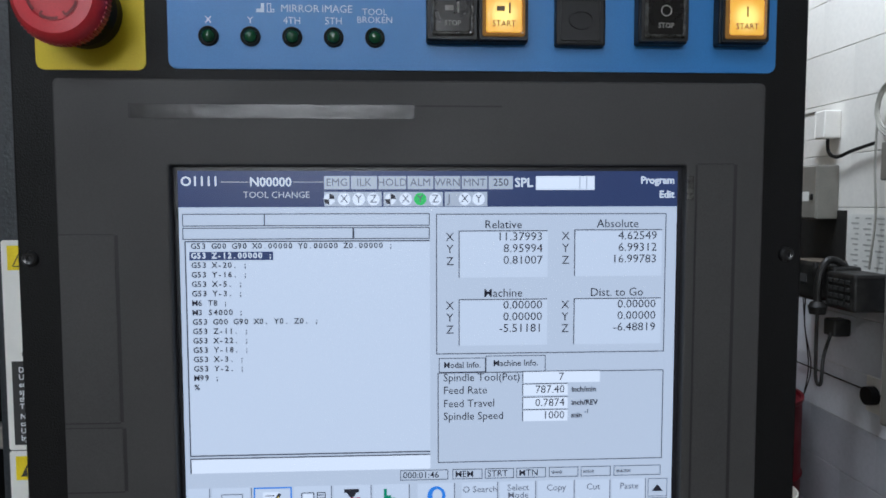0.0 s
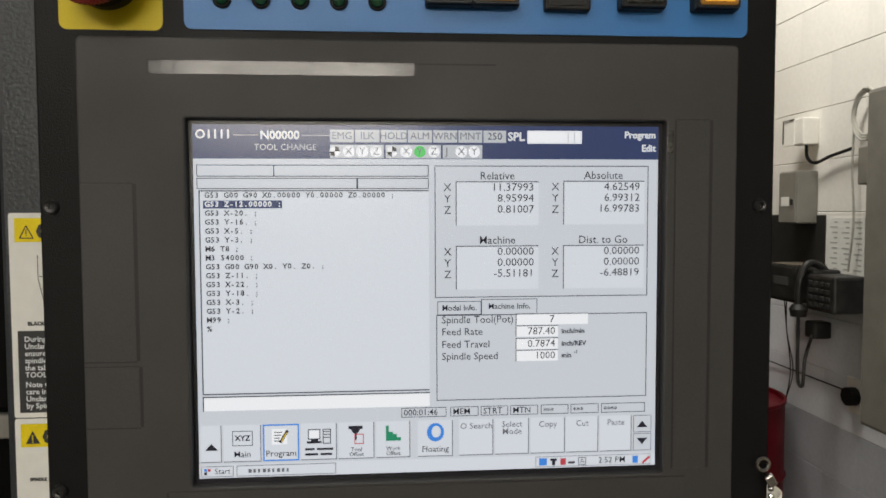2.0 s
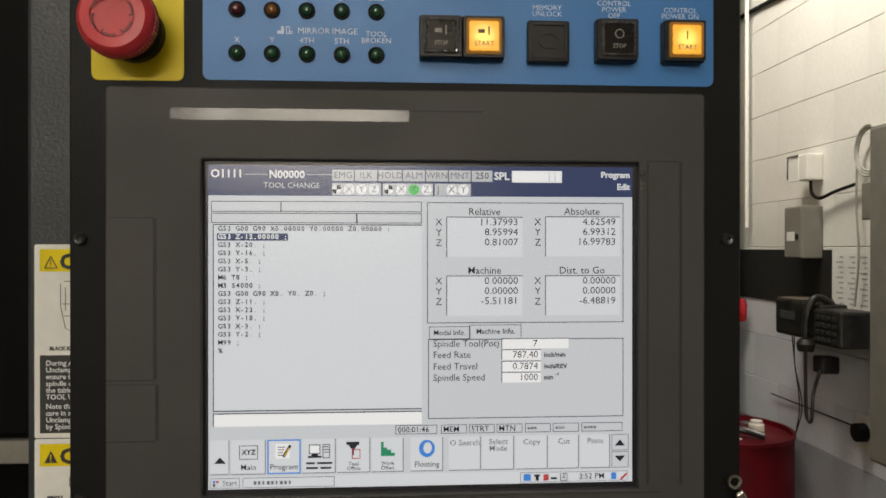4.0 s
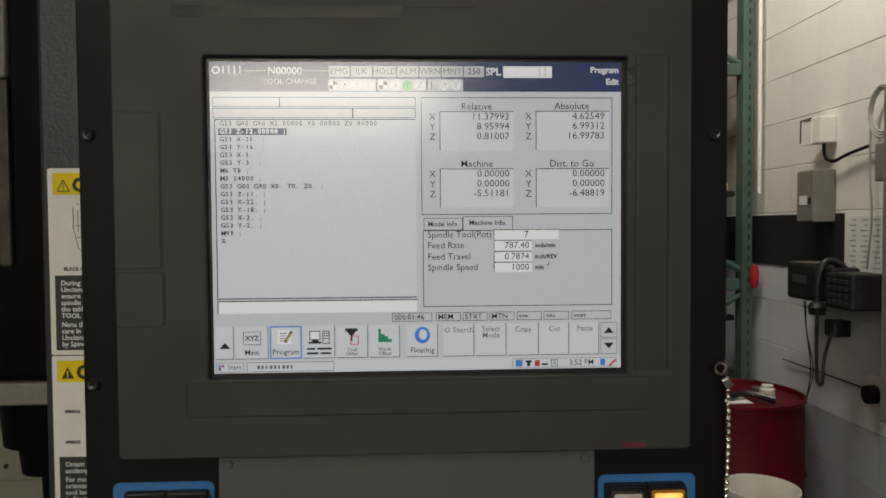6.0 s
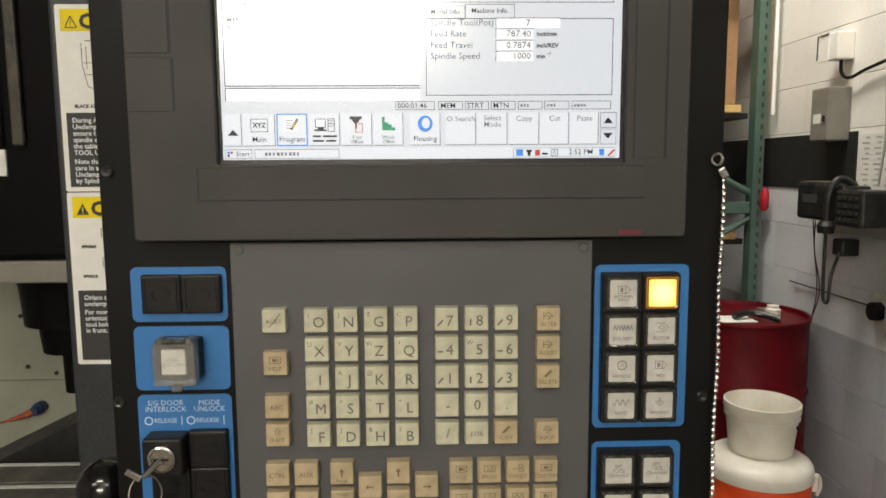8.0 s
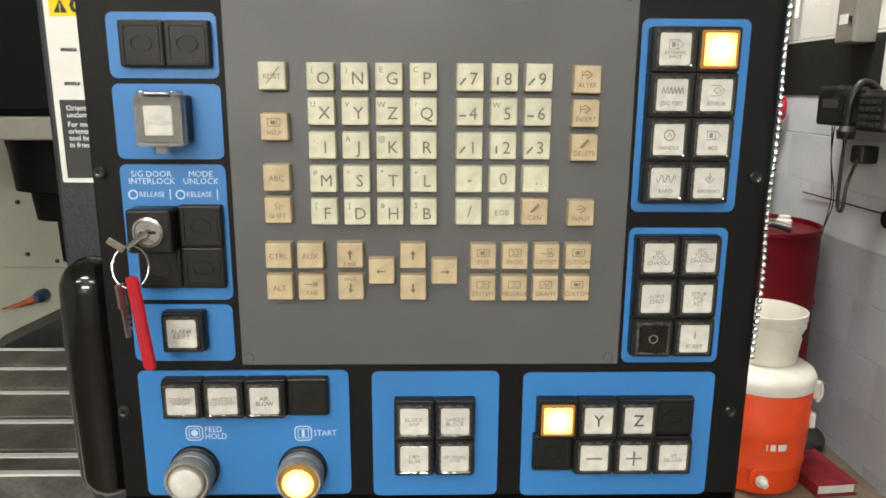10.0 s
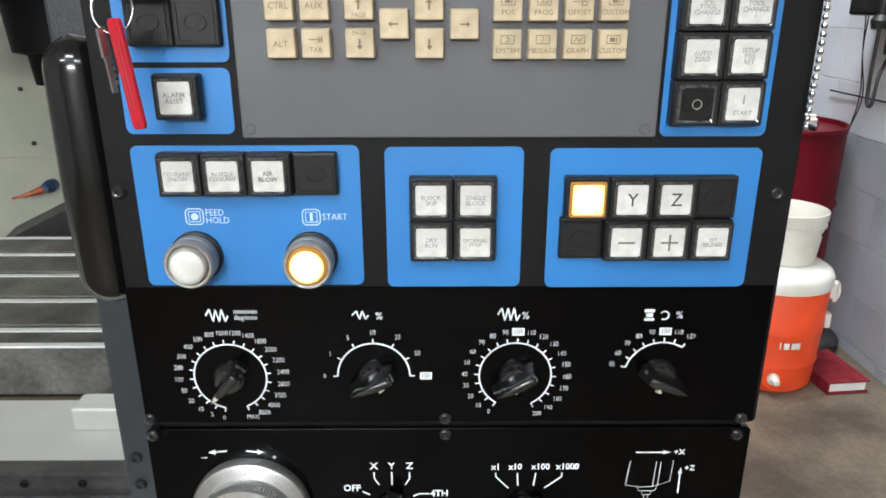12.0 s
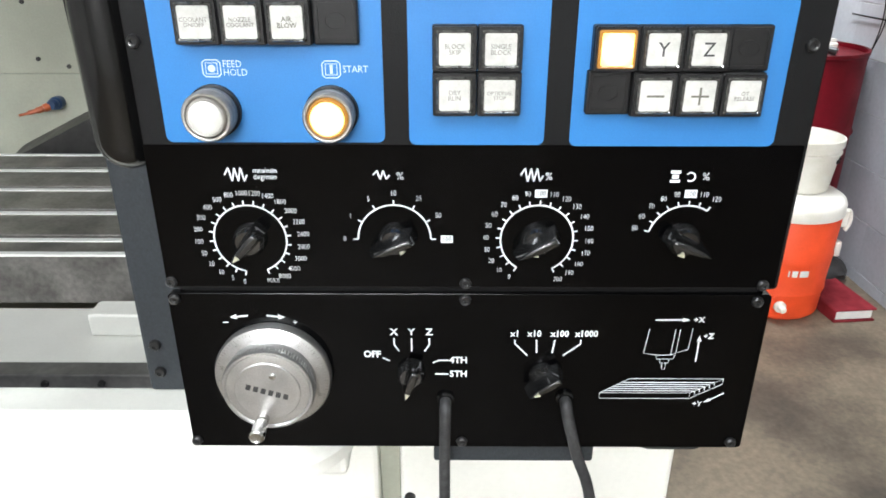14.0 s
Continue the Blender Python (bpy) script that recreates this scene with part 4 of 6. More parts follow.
Ui(5).rect(126, 140, 523, 524.5).rect(126, 138, 528, 529.5).rect(126, 136, 533, 534.5).rect(126, 140, 538, 539.5).poly([(134, 541), (147, 519), (151, 522), (139, 543)]).done("icon_pen", S_TEXT)
Ui(6).poly([(137, 540), (146, 524), (148, 525.5), (139.5, 541)]).done("icon_pen_barrel", S_YELLOW)
Ui(3).rect(316, 321, 517, 544).rect(321, 328, 528, 544).rect(328, 335, 532, 544).rect(335, 342, 538, 544).done("icon_bars", S_GREENICON)
Ui(4).outline(262, 278, 530, 548, 1.6).done("icon_frame", S_RED)
ring = Ui(3)
for k in range(20):
    a0, a1 = 2 * math.pi * k / 20, 2 * math.pi * (k + 1) / 20
    ri, ro = 8, 15 + 1.2 * math.sin(a0 + 0.8)
    ring.poly([(401 + ro * math.cos(a0), 530 + ro * math.sin(a0) * 1.1), (401 + ro * math.cos(a1), 530 + ro * math.sin(a1) * 1.1), (401 + ri * math.cos(a1) + 2, 530 + ri * math.sin(a1) * 1.3), (401 + ri * math.cos(a0) + 2, 530 + ri * math.sin(a0) * 1.3)])
ring.done("icon_ring", S_BLUE)
Ui(1).rect(0, UW, 578, UH).done("task_bar", S_LIST)
Ui(2).outline(3, 57, 580, 599, 1.2).outline(62, 230, 580, 599, 1.2).outline(578, 785, 580, 599, 1.0).done("task_edge", S_GREYTEXT)
Ui(3).text("Start", 25, 589.5, 14, "LEFT", 0.0).text("2:52 PM", 690, 589.5, 15, "LEFT", 0.1).done("task_words", S_TEXT)
for k in range(9):
    Ui(3).rect(82 + 8 * k, 87.5 + 8 * k - (k % 3), 586.5, 593).done("task_title_bar", S_GREYTEXT)
Ui(3).rect(8, 13, 584, 589).rect(584, 598, 583, 596).rect(752, 762, 583, 596).done("task_icon_blue", S_BLUE)
Ui(3).rect(14, 19, 584, 589).rect(622, 632, 584, 596).poly([(768, 596), (782, 583), (784, 587), (772, 598)]).done("task_icon_red", S_RED)
Ui(3).rect(8, 13, 590, 595).rect(604, 616, 584, 588).rect(607, 613, 588, 596).rect(636, 648, 590, 594).outline(654, 668, 583, 597, 1.2).text("A", 661, 590, 12, "CENTER").done("task_icon_dark", S_TEXT)


# ---- keypad ----
part("keypad_plate", plate(-0.1130, 0.1118, 1.3345, 1.5495, 0.001, -0.0032, 0.0002, 0.0006), GREY, pendant, "grey keypad plate with rows of keys")
dot_mesh = smooth(mesh_of("plate_stud", lathe([(0.0030, -0.0030), (0.0030, -0.0036), (0.0026, -0.0040), (0, -0.0040)], 16)))
dot_mesh.materials.append(GREY)
for x, z in ((-0.1075, 1.5455), (0.1060, 1.5450), (-0.1085, 1.3395), (0.1055, 1.3390)):
    part("plate_stud", dot_mesh, GREY, pendant, at=(x, 0, z))


def key_mesh():
    h = 0.0076
    bm = bmesh.new()
    add_box(bm, -h, h, -0.0100, -0.0030, -h, h)
    for v in bm.verts:
        if v.co.y < -0.009:
            v.co.x *= 0.955
            v.co.z *= 0.955
    bmesh.ops.bevel(bm, geom=bm.edges[:], offset=0.0007, segments=2, affect="EDGES", profile=0.5)
    return mesh_of("key", bm)


M_KEY = key_mesh()
KEYCAPS = {"cream": M_KEY, "tan": M_KEY.copy()}
KEYCAPS["cream"].materials.append(CREAM_KEY)
KEYCAPS["tan"].materials.append(TAN_KEY)
KY = -0.0103


def key_sign(bm, main):
    """The small line drawing over a function key's word."""
    if main == "SHIFT":
        add_stroke(bm, [(-0.0008, 0.0006), (-0.0008, 0.0026), (-0.0018, 0.0026), (0.0, 0.0046), (0.0018, 0.0026), (0.0008, 0.0026), (0.0008, 0.0006)], 0.0004, KY)
    elif main == "TAB":
        add_stroke(bm, [(-0.0036, 0.0020), (0.0026, 0.0020)], 0.0005, KY)
        add_zigzag(bm, [(0.0012, 0.0034), (0.0028, 0.0020), (0.0012, 0.0006)], 0.0005, KY)
        add_rect(bm, 0.0030, 0.0035, 0.0002, 0.0038, KY)
    elif main in ("CAN", "DELETE"):
        add_stroke(bm, [(-0.0024, 0.0), (0.0020, 0.0044)], 0.0012, KY)
        add_stroke(bm, [(-0.0012, 0.0), (0.0026, 0.0036)], 0.0004, KY)
    elif main in ("INPUT", "INSERT", "ALTER"):
        add_zigzag(bm, [(-0.0006, 0.0002), (0.0024, 0.0023), (-0.0006, 0.0046), (-0.0022, 0.0034)], 0.0005, KY)
        add_stroke(bm, [(-0.0030, 0.0023), (0.0006, 0.0023)], 0.0005, KY)
        if main != "INPUT":
            add_rect(bm, -0.0034, -0.0029, 0.0002, 0.0046, KY)
    elif main == "OFFSET":
        add_rect(bm, -0.0040, 0.0002, 0.0018, 0.0022, KY)
        add_frame(bm, 0.0002, 0.0030, 0.0026, 0.0050, 0.0004, KY)
        add_frame(bm, 0.0008, 0.0038, 0.0000, 0.0022, 0.0004, KY)
    else:
        add_frame(bm, -0.0036, 0.0036, 0.0002, 0.0046, 0.0004, KY)
        if main == "MESSAGE":
            add_text(bm, "?", 0, 0.0024, 0.0038, KY)
        elif main == "GRAPH":
            add_zigzag(bm, [(-0.0024, 0.0010), (-0.0008, 0.0034), (0.0006, 0.0016), (0.0024, 0.0036)], 0.0004, KY)
        elif main in ("PROG", "SYSTEM"):
            for dx in ((-0.0012, 0.0012) if main == "PROG" else (0.0,)):
                add_stroke(bm, [(dx - 0.0008, 0.0012), (dx + 0.0008, 0.0018), (dx + 0.0008, 0.0030), (dx - 0.0008, 0.0036)], 0.0005, KY)
        else:
            add_rect(bm, -0.0018, 0.0008, 0.0014, 0.0034, KY)
            add_rect(bm, 0.0014, 0.0019, 0.0012, 0.0036, KY)


def key(x, z, main="", small="", tone="cream", art=""):
    k = part("key", KEYCAPS[tone], None, pendant, tone + " square key", at=(x, 0, z))
    bm = bmesh.new()
    long = len(main) > 2
    if art == "double":
        add_text(bm, main, 0, -0.0032, 0.0036, KY)
        key_sign(bm, main)
    elif art == "up":
        add_rect(bm, -0.0005, 0.0005, -0.0024, 0.0018, KY)
        bm.faces.new([bm.verts.new(q) for q in ((-0.0016, KY, 0.0010), (0.0016, KY, 0.0010), (0, KY, 0.0032))])
        if main:
            add_text(bm, main, 0, -0.0050, 0.0030, KY)
    elif art == "down":
        add_rect(bm, -0.0005, 0.0005, -0.0018, 0.0024, KY)
        bm.faces.new([bm.verts.new(q) for q in ((-0.0016, KY, -0.0010), (0.0016, KY, -0.0010), (0, KY, -0.0032))])
        if main:
            add_text(bm, main, 0, 0.0050, 0.0030, KY)
    elif art in ("left", "right"):
        s = -1 if art == "left" else 1
        add_rect(bm, -0.0022, 0.0022, -0.0004, 0.0004, KY)
        bm.faces.new([bm.verts.new(q) for q in ((s * 0.0012, KY, -0.0015), (s * 0.0012, KY, 0.0015), (s * 0.0030, KY, 0))])
    elif long:
        add_text(bm, main, 0, -0.0004, 0.0044 if len(main) < 5 else 0.0036, KY)
        if small == "slash":
            add_stroke(bm, [(-0.003, -0.0042), (0.0040, 0.0046)], 0.0005, KY)
    else:
        add_text(bm, main, 0.0018 if small else 0.0004, -0.0012 if small else 0, 0.0095, KY)
        if small in ("arrow_ne", "arrow_v", "arrow_h"):
            line = {"arrow_ne": [(-0.0056, -0.0040), (-0.0024, -0.0004)], "arrow_v": [(-0.0038, -0.0040), (-0.0038, 0.0002)], "arrow_h": [(-0.0058, -0.0020), (-0.0022, -0.0020)]}[small]
            add_stroke(bm, line, 0.0010, KY)
        elif small:
            add_text(bm, small, -0.0042, 0.0036, 0.0042, KY)
    flat(bm, "key_legend", TAN_INK if tone == "tan" or art or small == "slash" else KEY_INK, k)
    return k


COLS, LINE_Z = (-0.0605, -0.0421, -0.0236, -0.0050), (1.5018, 1.4834, 1.4650, 1.4466, 1.4282)
for r, line in enumerate(("ONGP", "XYZQ", "IJKR", "MSTL", "FDHB")):
    for c, w in enumerate(line):
        key(COLS[c], LINE_Z[r], w, ("()EC", "UVW?", ",A@-", "#=*+", "[]&S")[r][c])
NUM = ((("7", "arrow_ne"), ("8", "arrow_v"), ("9", "arrow_ne")), (("4", "arrow_h"), ("5", "W"), ("6", "arrow_h")), (("1", "arrow_ne"), ("2", "arrow_v"), ("3", "arrow_ne")),
       (("-", ""), ("0", ""), (".", "")), (("/", ""), ("EOB", ""), ("CAN", "")))
for r, line in enumerate(NUM):
    for c, (w, s) in enumerate(line):
        key(0.0203 + 0.0186 * c, LINE_Z[r], w, s, "tan" if w == "CAN" else "cream", "double" if w == "CAN" else "")
key(-0.0862, 1.5020, "RESET", "slash")
for w, z in (("HELP", 1.4750), ("SHIFT", 1.4290)):
    key(-0.0862, z, w, tone="tan", art="double")
key(-0.0862, 1.4472, "ABC", tone="tan")
for w, z in (("ALTER", 1.5010), ("INSERT", 1.4828), ("DELETE", 1.4642), ("INPUT", 1.4276)):
    key(0.0838, z, w, tone="tan", art="double")
key(-0.0872, 1.4030, "CTRL", tone="tan")
key(-0.0692, 1.4030, "AUX", tone="tan")
key(-0.0872, 1.3843, "ALT", tone="tan")
key(-0.0692, 1.3843, "TAB", tone="tan", art="double")
key(-0.0467, 1.4032, "PAGE", tone="tan", art="up")
key(-0.0467, 1.3843, "PAGE", tone="tan", art="down")
key(-0.0290, 1.3938, tone="tan", art="left")
key(-0.0110, 1.4030, tone="tan", art="up")
key(-0.0110, 1.3842, tone="tan", art="down")
key(0.0070, 1.3936, tone="tan", art="right")
for r, line in enumerate((("POS", "PROG", "OFFSET", "CUSTOM"), ("SYSTEM", "MESSAGE", "GRAPH", "CUSTOM"))):
    for c, w in enumerate(line):
        key(0.0290 + 0.0181 * c, 1.4024 - 0.0188 * r, w, tone="tan", art="double")


# ---- override dials ----
def polar(cx, cz, r, deg):
    return cx + r * math.sin(radians(deg)), cz + r * math.cos(radians(deg))


PY = -0.0009


def dial(x, z, values, start, stop, turn, knob=0.0150, boxed="", mark_turn=None):
    bm = bmesh.new()
    n = len(values)
    add_stroke(bm, [polar(x, z, 0.0222, start + (stop - start) * k / 60) for k in range(61)], 0.0010, PY)
    for i, w in enumerate(values):
        a = start + (stop - start) * i / (n - 1)
        add_stroke(bm, [polar(x, z, 0.0222, a), polar(x, z, 0.0252, a)], 0.0009, PY)
        tx, tz = polar(x, z, 0.0296 + 0.0008 * abs(math.sin(radians(a))) * len(w), a)
        if w == boxed:
            add_rect(bm, tx - 0.0037, tx + 0.0037, tz - 0.0025, tz + 0.0025, PY)
            flat(add_text(bmesh.new(), w, tx, tz, 0.0045, PY - 0.0002, squeeze=0.84), "boxed_number", INK, pendant)
        else:
            add_text(bm, w, tx, tz, 0.0047, PY, bold=-0.00004, squeeze=0.80)
    flat(bm, "dial_scale", WHITE_INK, pendant, "white dial scale with numbers")
    pointer_knob(x, z, turn, knob, mark_turn)


def pointer_knob(x, z, turn, radius, mark_turn=None):
    r = radius
    k = part("rotary_knob", lathe([(r * 0.68, -0.0005), (r * 0.68, -0.0035), (r * 0.58, -0.0060), (r * 0.50, -0.0080), (0, -0.0082)], 28), KNOB, pendant, "glossy black pointer knob", at=(x, 0, z), soft=True)
    bar = bmesh.new()
    outline = [(-0.30 * r, -0.92 * r), (0.30 * r, -0.92 * r), (0.38 * r, -0.2 * r), (0.24 * r, 0.66 * r), (0.0, 1.12 * r), (-0.24 * r, 0.66 * r), (-0.38 * r, -0.2 * r)]
    add_plate(bar, outline, -0.0185, -0.0030, 0.0018)
    for v in bar.verts:
        if v.co.y < -0.010:
            v.co.x *= 0.50
            v.co.z *= 0.84
    grip = part("pointer", smooth(mesh_of("pointer", bar), 62), KNOB, k)
    grip.rotation_euler = (0, radians(turn), 0)
    tip = bmesh.new()
    if mark_turn is None:
        mark_turn = turn
        add_plate(tip, [(-0.10 * r, 0.40 * r), (0.10 * r, 0.40 * r), (0.0, 0.70 * r)], -0.0189, -0.0150)
    else:
        add_plate(tip, [(-0.13 * r, 0.56 * r), (0.13 * r, 0.56 * r), (0.0, 0.28 * r)], -0.0092, -0.0070)
    mark = part("pointer_mark", tip, CREAM_KEY, k, "cream pointer tip")
    mark.rotation_euler = (0, radians(mark_turn), 0)
    return k


FEED = ["0", "5", "10", "20", "50", "100", "200", "300", "400", "500", "800", "1000", "1200", "1400", "1800", "2000", "2200", "2400", "2800", "3000", "4000", "8000", "MAX"]
dial(-0.1352, 1.1865, FEED, -167, 158, -138)
dial(-0.0468, 1.1868, ["0", "1", "5", "10", "25", "50", "100"], -90, 90, -112, boxed="100", mark_turn=140)
dial(0.0402, 1.1868, [str(10 * k) for k in range(21)], -148, 152, -118, boxed="100", mark_turn=-172)
dial(0.1295, 1.1868, [str(10 * k) for k in range(5, 13)], -76, 32, 112, boxed="100", mark_turn=-165)


def wave_legend(x, n, draw, high=0.0043):
    bm = bmesh.new()
    if n:
        rise = [0.0] + [high if k % 2 else -0.9 * high for k in range(1, n)] + [0.0]
        add_zigzag(bm, [(x + 0.0018 * k + (0.0007 if k else 0.0), 1.2278 + h) for k, h in enumerate(rise)], 0.0010, PY)
    draw(bm)
    flat(bm, "legend", WHITE_INK, pendant, "white symbol above a dial")


def spindle_symbol(bm):
    for a in ((0.1165, 0.1225, 1.2290, 1.2310), (0.1175, 0.1215, 1.2258, 1.2285), (0.1165, 0.1225, 1.2235, 1.2252)):
        add_rect(bm, *a, PY)
    add_stroke(bm, [(0.1285 + 0.0026 * math.cos(k * 0.3 - 2.2), 1.2270 + 0.0026 * math.sin(k * 0.3 - 2.2)) for k in range(17)], 0.0009, PY)
    add_text(bm, "%", 0.1375, 1.2270, 0.0066, PY)


wave_legend(-0.1460, 7, lambda bm: add_text(bm, "mm/min\ndeg/min", -0.1292, 1.2285, 0.0046, PY, "LEFT", 0.0, 0.95))
wave_legend(-0.0585, 5, lambda bm: add_text(bm, "%", -0.0425, 1.2270, 0.0066, PY), 0.0028)
wave_legend(0.0285, 7, lambda bm: add_text(bm, "%", 0.0452, 1.2270, 0.0066, PY))
wave_legend(0, 0, spindle_symbol)

# lower plate
pointer_knob(-0.0385, 1.0895, -162, 0.0140)
pointer_knob(0.0500, 1.0880, -125, 0.0140)
bm = bmesh.new()
LY = -0.0004
for w, x in (("X", -0.0492), ("Y", -0.0378), ("Z", -0.0262)):
    add_text(bm, w, x, 1.1205, 0.0068, LY, bold=0.0002)
add_text(bm, "OFF", -0.0640, 1.1035, 0.0068, LY, bold=0.0002, squeeze=0.95)
add_text(bm, "4TH", -0.0128, 1.0990, 0.0068, LY, "LEFT", 0.0002, 0.95)
add_text(bm, "5TH", -0.0128, 1.0882, 0.0068, LY, "LEFT", 0.0002, 0.95)
for line in (((-0.0492, 1.1160), (-0.0492, 1.1110), (-0.0460, 1.1060)), ((-0.0378, 1.1160), (-0.0378, 1.1060)), ((-0.0262, 1.1160), (-0.0262, 1.1110), (-0.0292, 1.1060)),
             ((-0.0572, 1.1010), (-0.0525, 1.0985)), ((-0.0135, 1.0990), (-0.0200, 1.0990), (-0.0240, 1.0970)), ((-0.0135, 1.0882), (-0.0225, 1.0882)),
             ((0.0300, 1.1150), (0.0300, 1.1120), (0.0385, 1.1030)), ((0.0440, 1.1150), (0.0446, 1.1050)), ((0.0560, 1.1150), (0.0548, 1.1050)), ((0.0730, 1.1150), (0.0730, 1.1120), (0.0620, 1.1030))):
    add_stroke(bm, line, 0.0010, LY)
for w, x in (("x1", 0.0298), ("x10", 0.0425), ("x100", 0.0590), ("x1000", 0.0765)):
    add_text(bm, w, x, 1.1195, 0.0064, LY, bold=0.0002, squeeze=0.92)
for s in (-1, 1):
    x = -0.1370 + s * 0.0115
    add_stroke(bm, [(x - s * 0.0055, 1.1318 + 0.0008), (x + s * 0.002, 1.1318)], 0.0012, LY)
    bm.faces.new([bm.verts.new((x + s * 0.002, LY, 1.1338)), bm.verts.new((x + s * 0.002, LY, 1.1298)), bm.verts.new((x + s * 0.0065, LY, 1.1315))])
add_rect(bm, -0.1600, -0.1562, 1.1272, 1.1279, LY)
add_text(bm, "+", -0.1130, 1.1275, 0.006, LY)
flat(bm, "legend", WHITE_INK, pendant, "white legends of the lower plate")
bm = bmesh.new()
add_stroke(bm, [(0.1200, 1.1302), (0.1375, 1.1302)], 0.0010, LY)
add_stroke(bm, [(0.1502, 1.0985), (0.1502, 1.1150)], 0.0010, LY)
add_stroke(bm, [(0.1730, 1.0735), (0.1640, 1.0680)], 0.0010, LY)
for tri in (((0.1375, 1.1318), (0.1375, 1.1286), (0.1425, 1.1302)), ((0.1486, 1.1140), (0.1518, 1.1140), (0.1502, 1.1185)), ((0.1650, 1.0670), (0.1632, 1.0695), (0.1600, 1.0655))):
    bm.faces.new([bm.verts.new((x, LY, z)) for x, z in tri])
for w, x, z in (("+X", 0.1480, 1.1302), ("+Z", 0.1560, 1.1180), ("+Y", 0.1560, 1.0645)):
    add_text(bm, w, x, z, 0.0056, LY, bold=0.0001)
thin = 0.0004
for line in (((0.1170, 1.1235), (0.1150, 1.1050), (0.1250, 1.1035), (0.1330, 1.1038), (0.1440, 1.1080), (0.1450, 1.1240)), ((0.1340, 1.1230), (0.1330, 1.1040)), ((0.1370, 1.1230), (0.1362, 1.1045)),
             ((0.1235, 1.1035), (0.1240, 1.1005), (0.1350, 1.1005), (0.1358, 1.1038)), ((0.1262, 1.1005), (0.1268, 1.0975), (0.1320, 1.0975), (0.1325, 1.1005)), ((0.1280, 1.0975), (0.1284, 1.0925), (0.1304, 1.0925), (0.1306, 1.0975)),
             ((0.0890, 1.0735), (0.1500, 1.0735), (0.1710, 1.0850), (0.1080, 1.0850), (0.0890, 1.0735)), ((0.0890, 1.0735), (0.0890, 1.0690), (0.1500, 1.0690), (0.1500, 1.0735)), ((0.1500, 1.0690), (0.1710, 1.0808), (0.1710, 1.0850))):
    add_stroke(bm, line, thin, LY)
for k in range(5):
    z = 1.0752 + 0.0017 * k
    s = (z - 1.0735) / 0.0115
    add_stroke(bm, [(0.0890 + 0.019 * s, z), (0.1500 + 0.021 * s, z)], 0.0006, LY)
    add_stroke(bm, [(0.1500 + 0.021 * s, z), (0.1500 + 0.021 * s, z - 0.003)], 0.0005, LY)
flat(bm, "axis_diagram", WHITE_INK, pendant, "white line drawing of spindle, table and axes")

# hand wheel
wheel = part("hand_wheel", lathe([(0.0382, -0.0004), (0.0386, -0.0060), (0.0376, -0.0078), (0.0310, -0.0108), (0.0, -0.0108)], 72), WHEEL, pendant, "satin metal hand wheel with a crank knob", at=(-0.1296, 0, 1.0895), soft=True)
part("wheel_drum", lathe([(0.0296, -0.0100), (0.0298, -0.0208), (0.0290, -0.0224), (0.0278, -0.0226), (0.0266, -0.0216), (0.0240, -0.0222), (0.0, -0.0222)], 72), WHEEL, wheel, soft=True)
part("wheel_face", lathe([(0.0214, -0.0218), (0.0214, -0.0228), (0.0208, -0.0233), (0.0, -0.0233)], 56), WHEEL, wheel, soft=True)
knurl = bmesh.new()
for i in range(90):
    a = 2 * math.pi * i / 90
    c, s = math.cos(a), math.sin(a)
    add_box(knurl, 0.0297 * c - 0.0004, 0.0297 * c + 0.0004, -0.0206, -0.0160, 0.0297 * s - 0.0004, 0.0297 * s + 0.0004)
part("knurled_band", knurl, STEEL, wheel)
bm = bmesh.new()
for i in range(100):
    a = 3.6 * i
    add_stroke(bm, [polar(0, 0, 0.0355 if i % 5 else 0.0342, a), polar(0, 0, 0.0371, a)], 0.0003, -0.0104)
for i in range(10):
    x, z = polar(0, 0, 0.0328, 36 * i)
    add_text(bm, str(10 * i), x, z, 0.0032, -0.0112, turn=36 * i)
flat(bm, "division_marks", FAINT_INK, wheel)
bm = bmesh.new()
for k in range(6):
    add_rect(bm, -0.0140 + 0.0049 * k, -0.0109 + 0.0049 * k, -0.0021, 0.0021, -0.0235)
ob = flat(bm, "maker_mark", INK, wheel, "dark bars of a mark")
ob.rotation_euler = (0, radians(17), 0)
crank = part("crank_knob", lathe([(0.0040, -0.0215), (0.0040, -0.0270), (0.0034, -0.0278), (0.0046, -0.0290), (0.0052, -0.0385), (0.0048, -0.0425), (0.0036, -0.0434), (0.0026, -0.0428), (0.0, -0.0428)], 28), CHROME, wheel, "polished crank knob", at=(-0.0045, 0, -0.0205), soft=True)
small = smooth(mesh_of("face_screw", lathe([(0.0022, -0.0230), (0.0022, -0.0243), (0.0014, -0.0248), (0, -0.0246)], 14)))
part("face_screw", small, CHROME, wheel, at=(0.0045, 0, 0.0120))

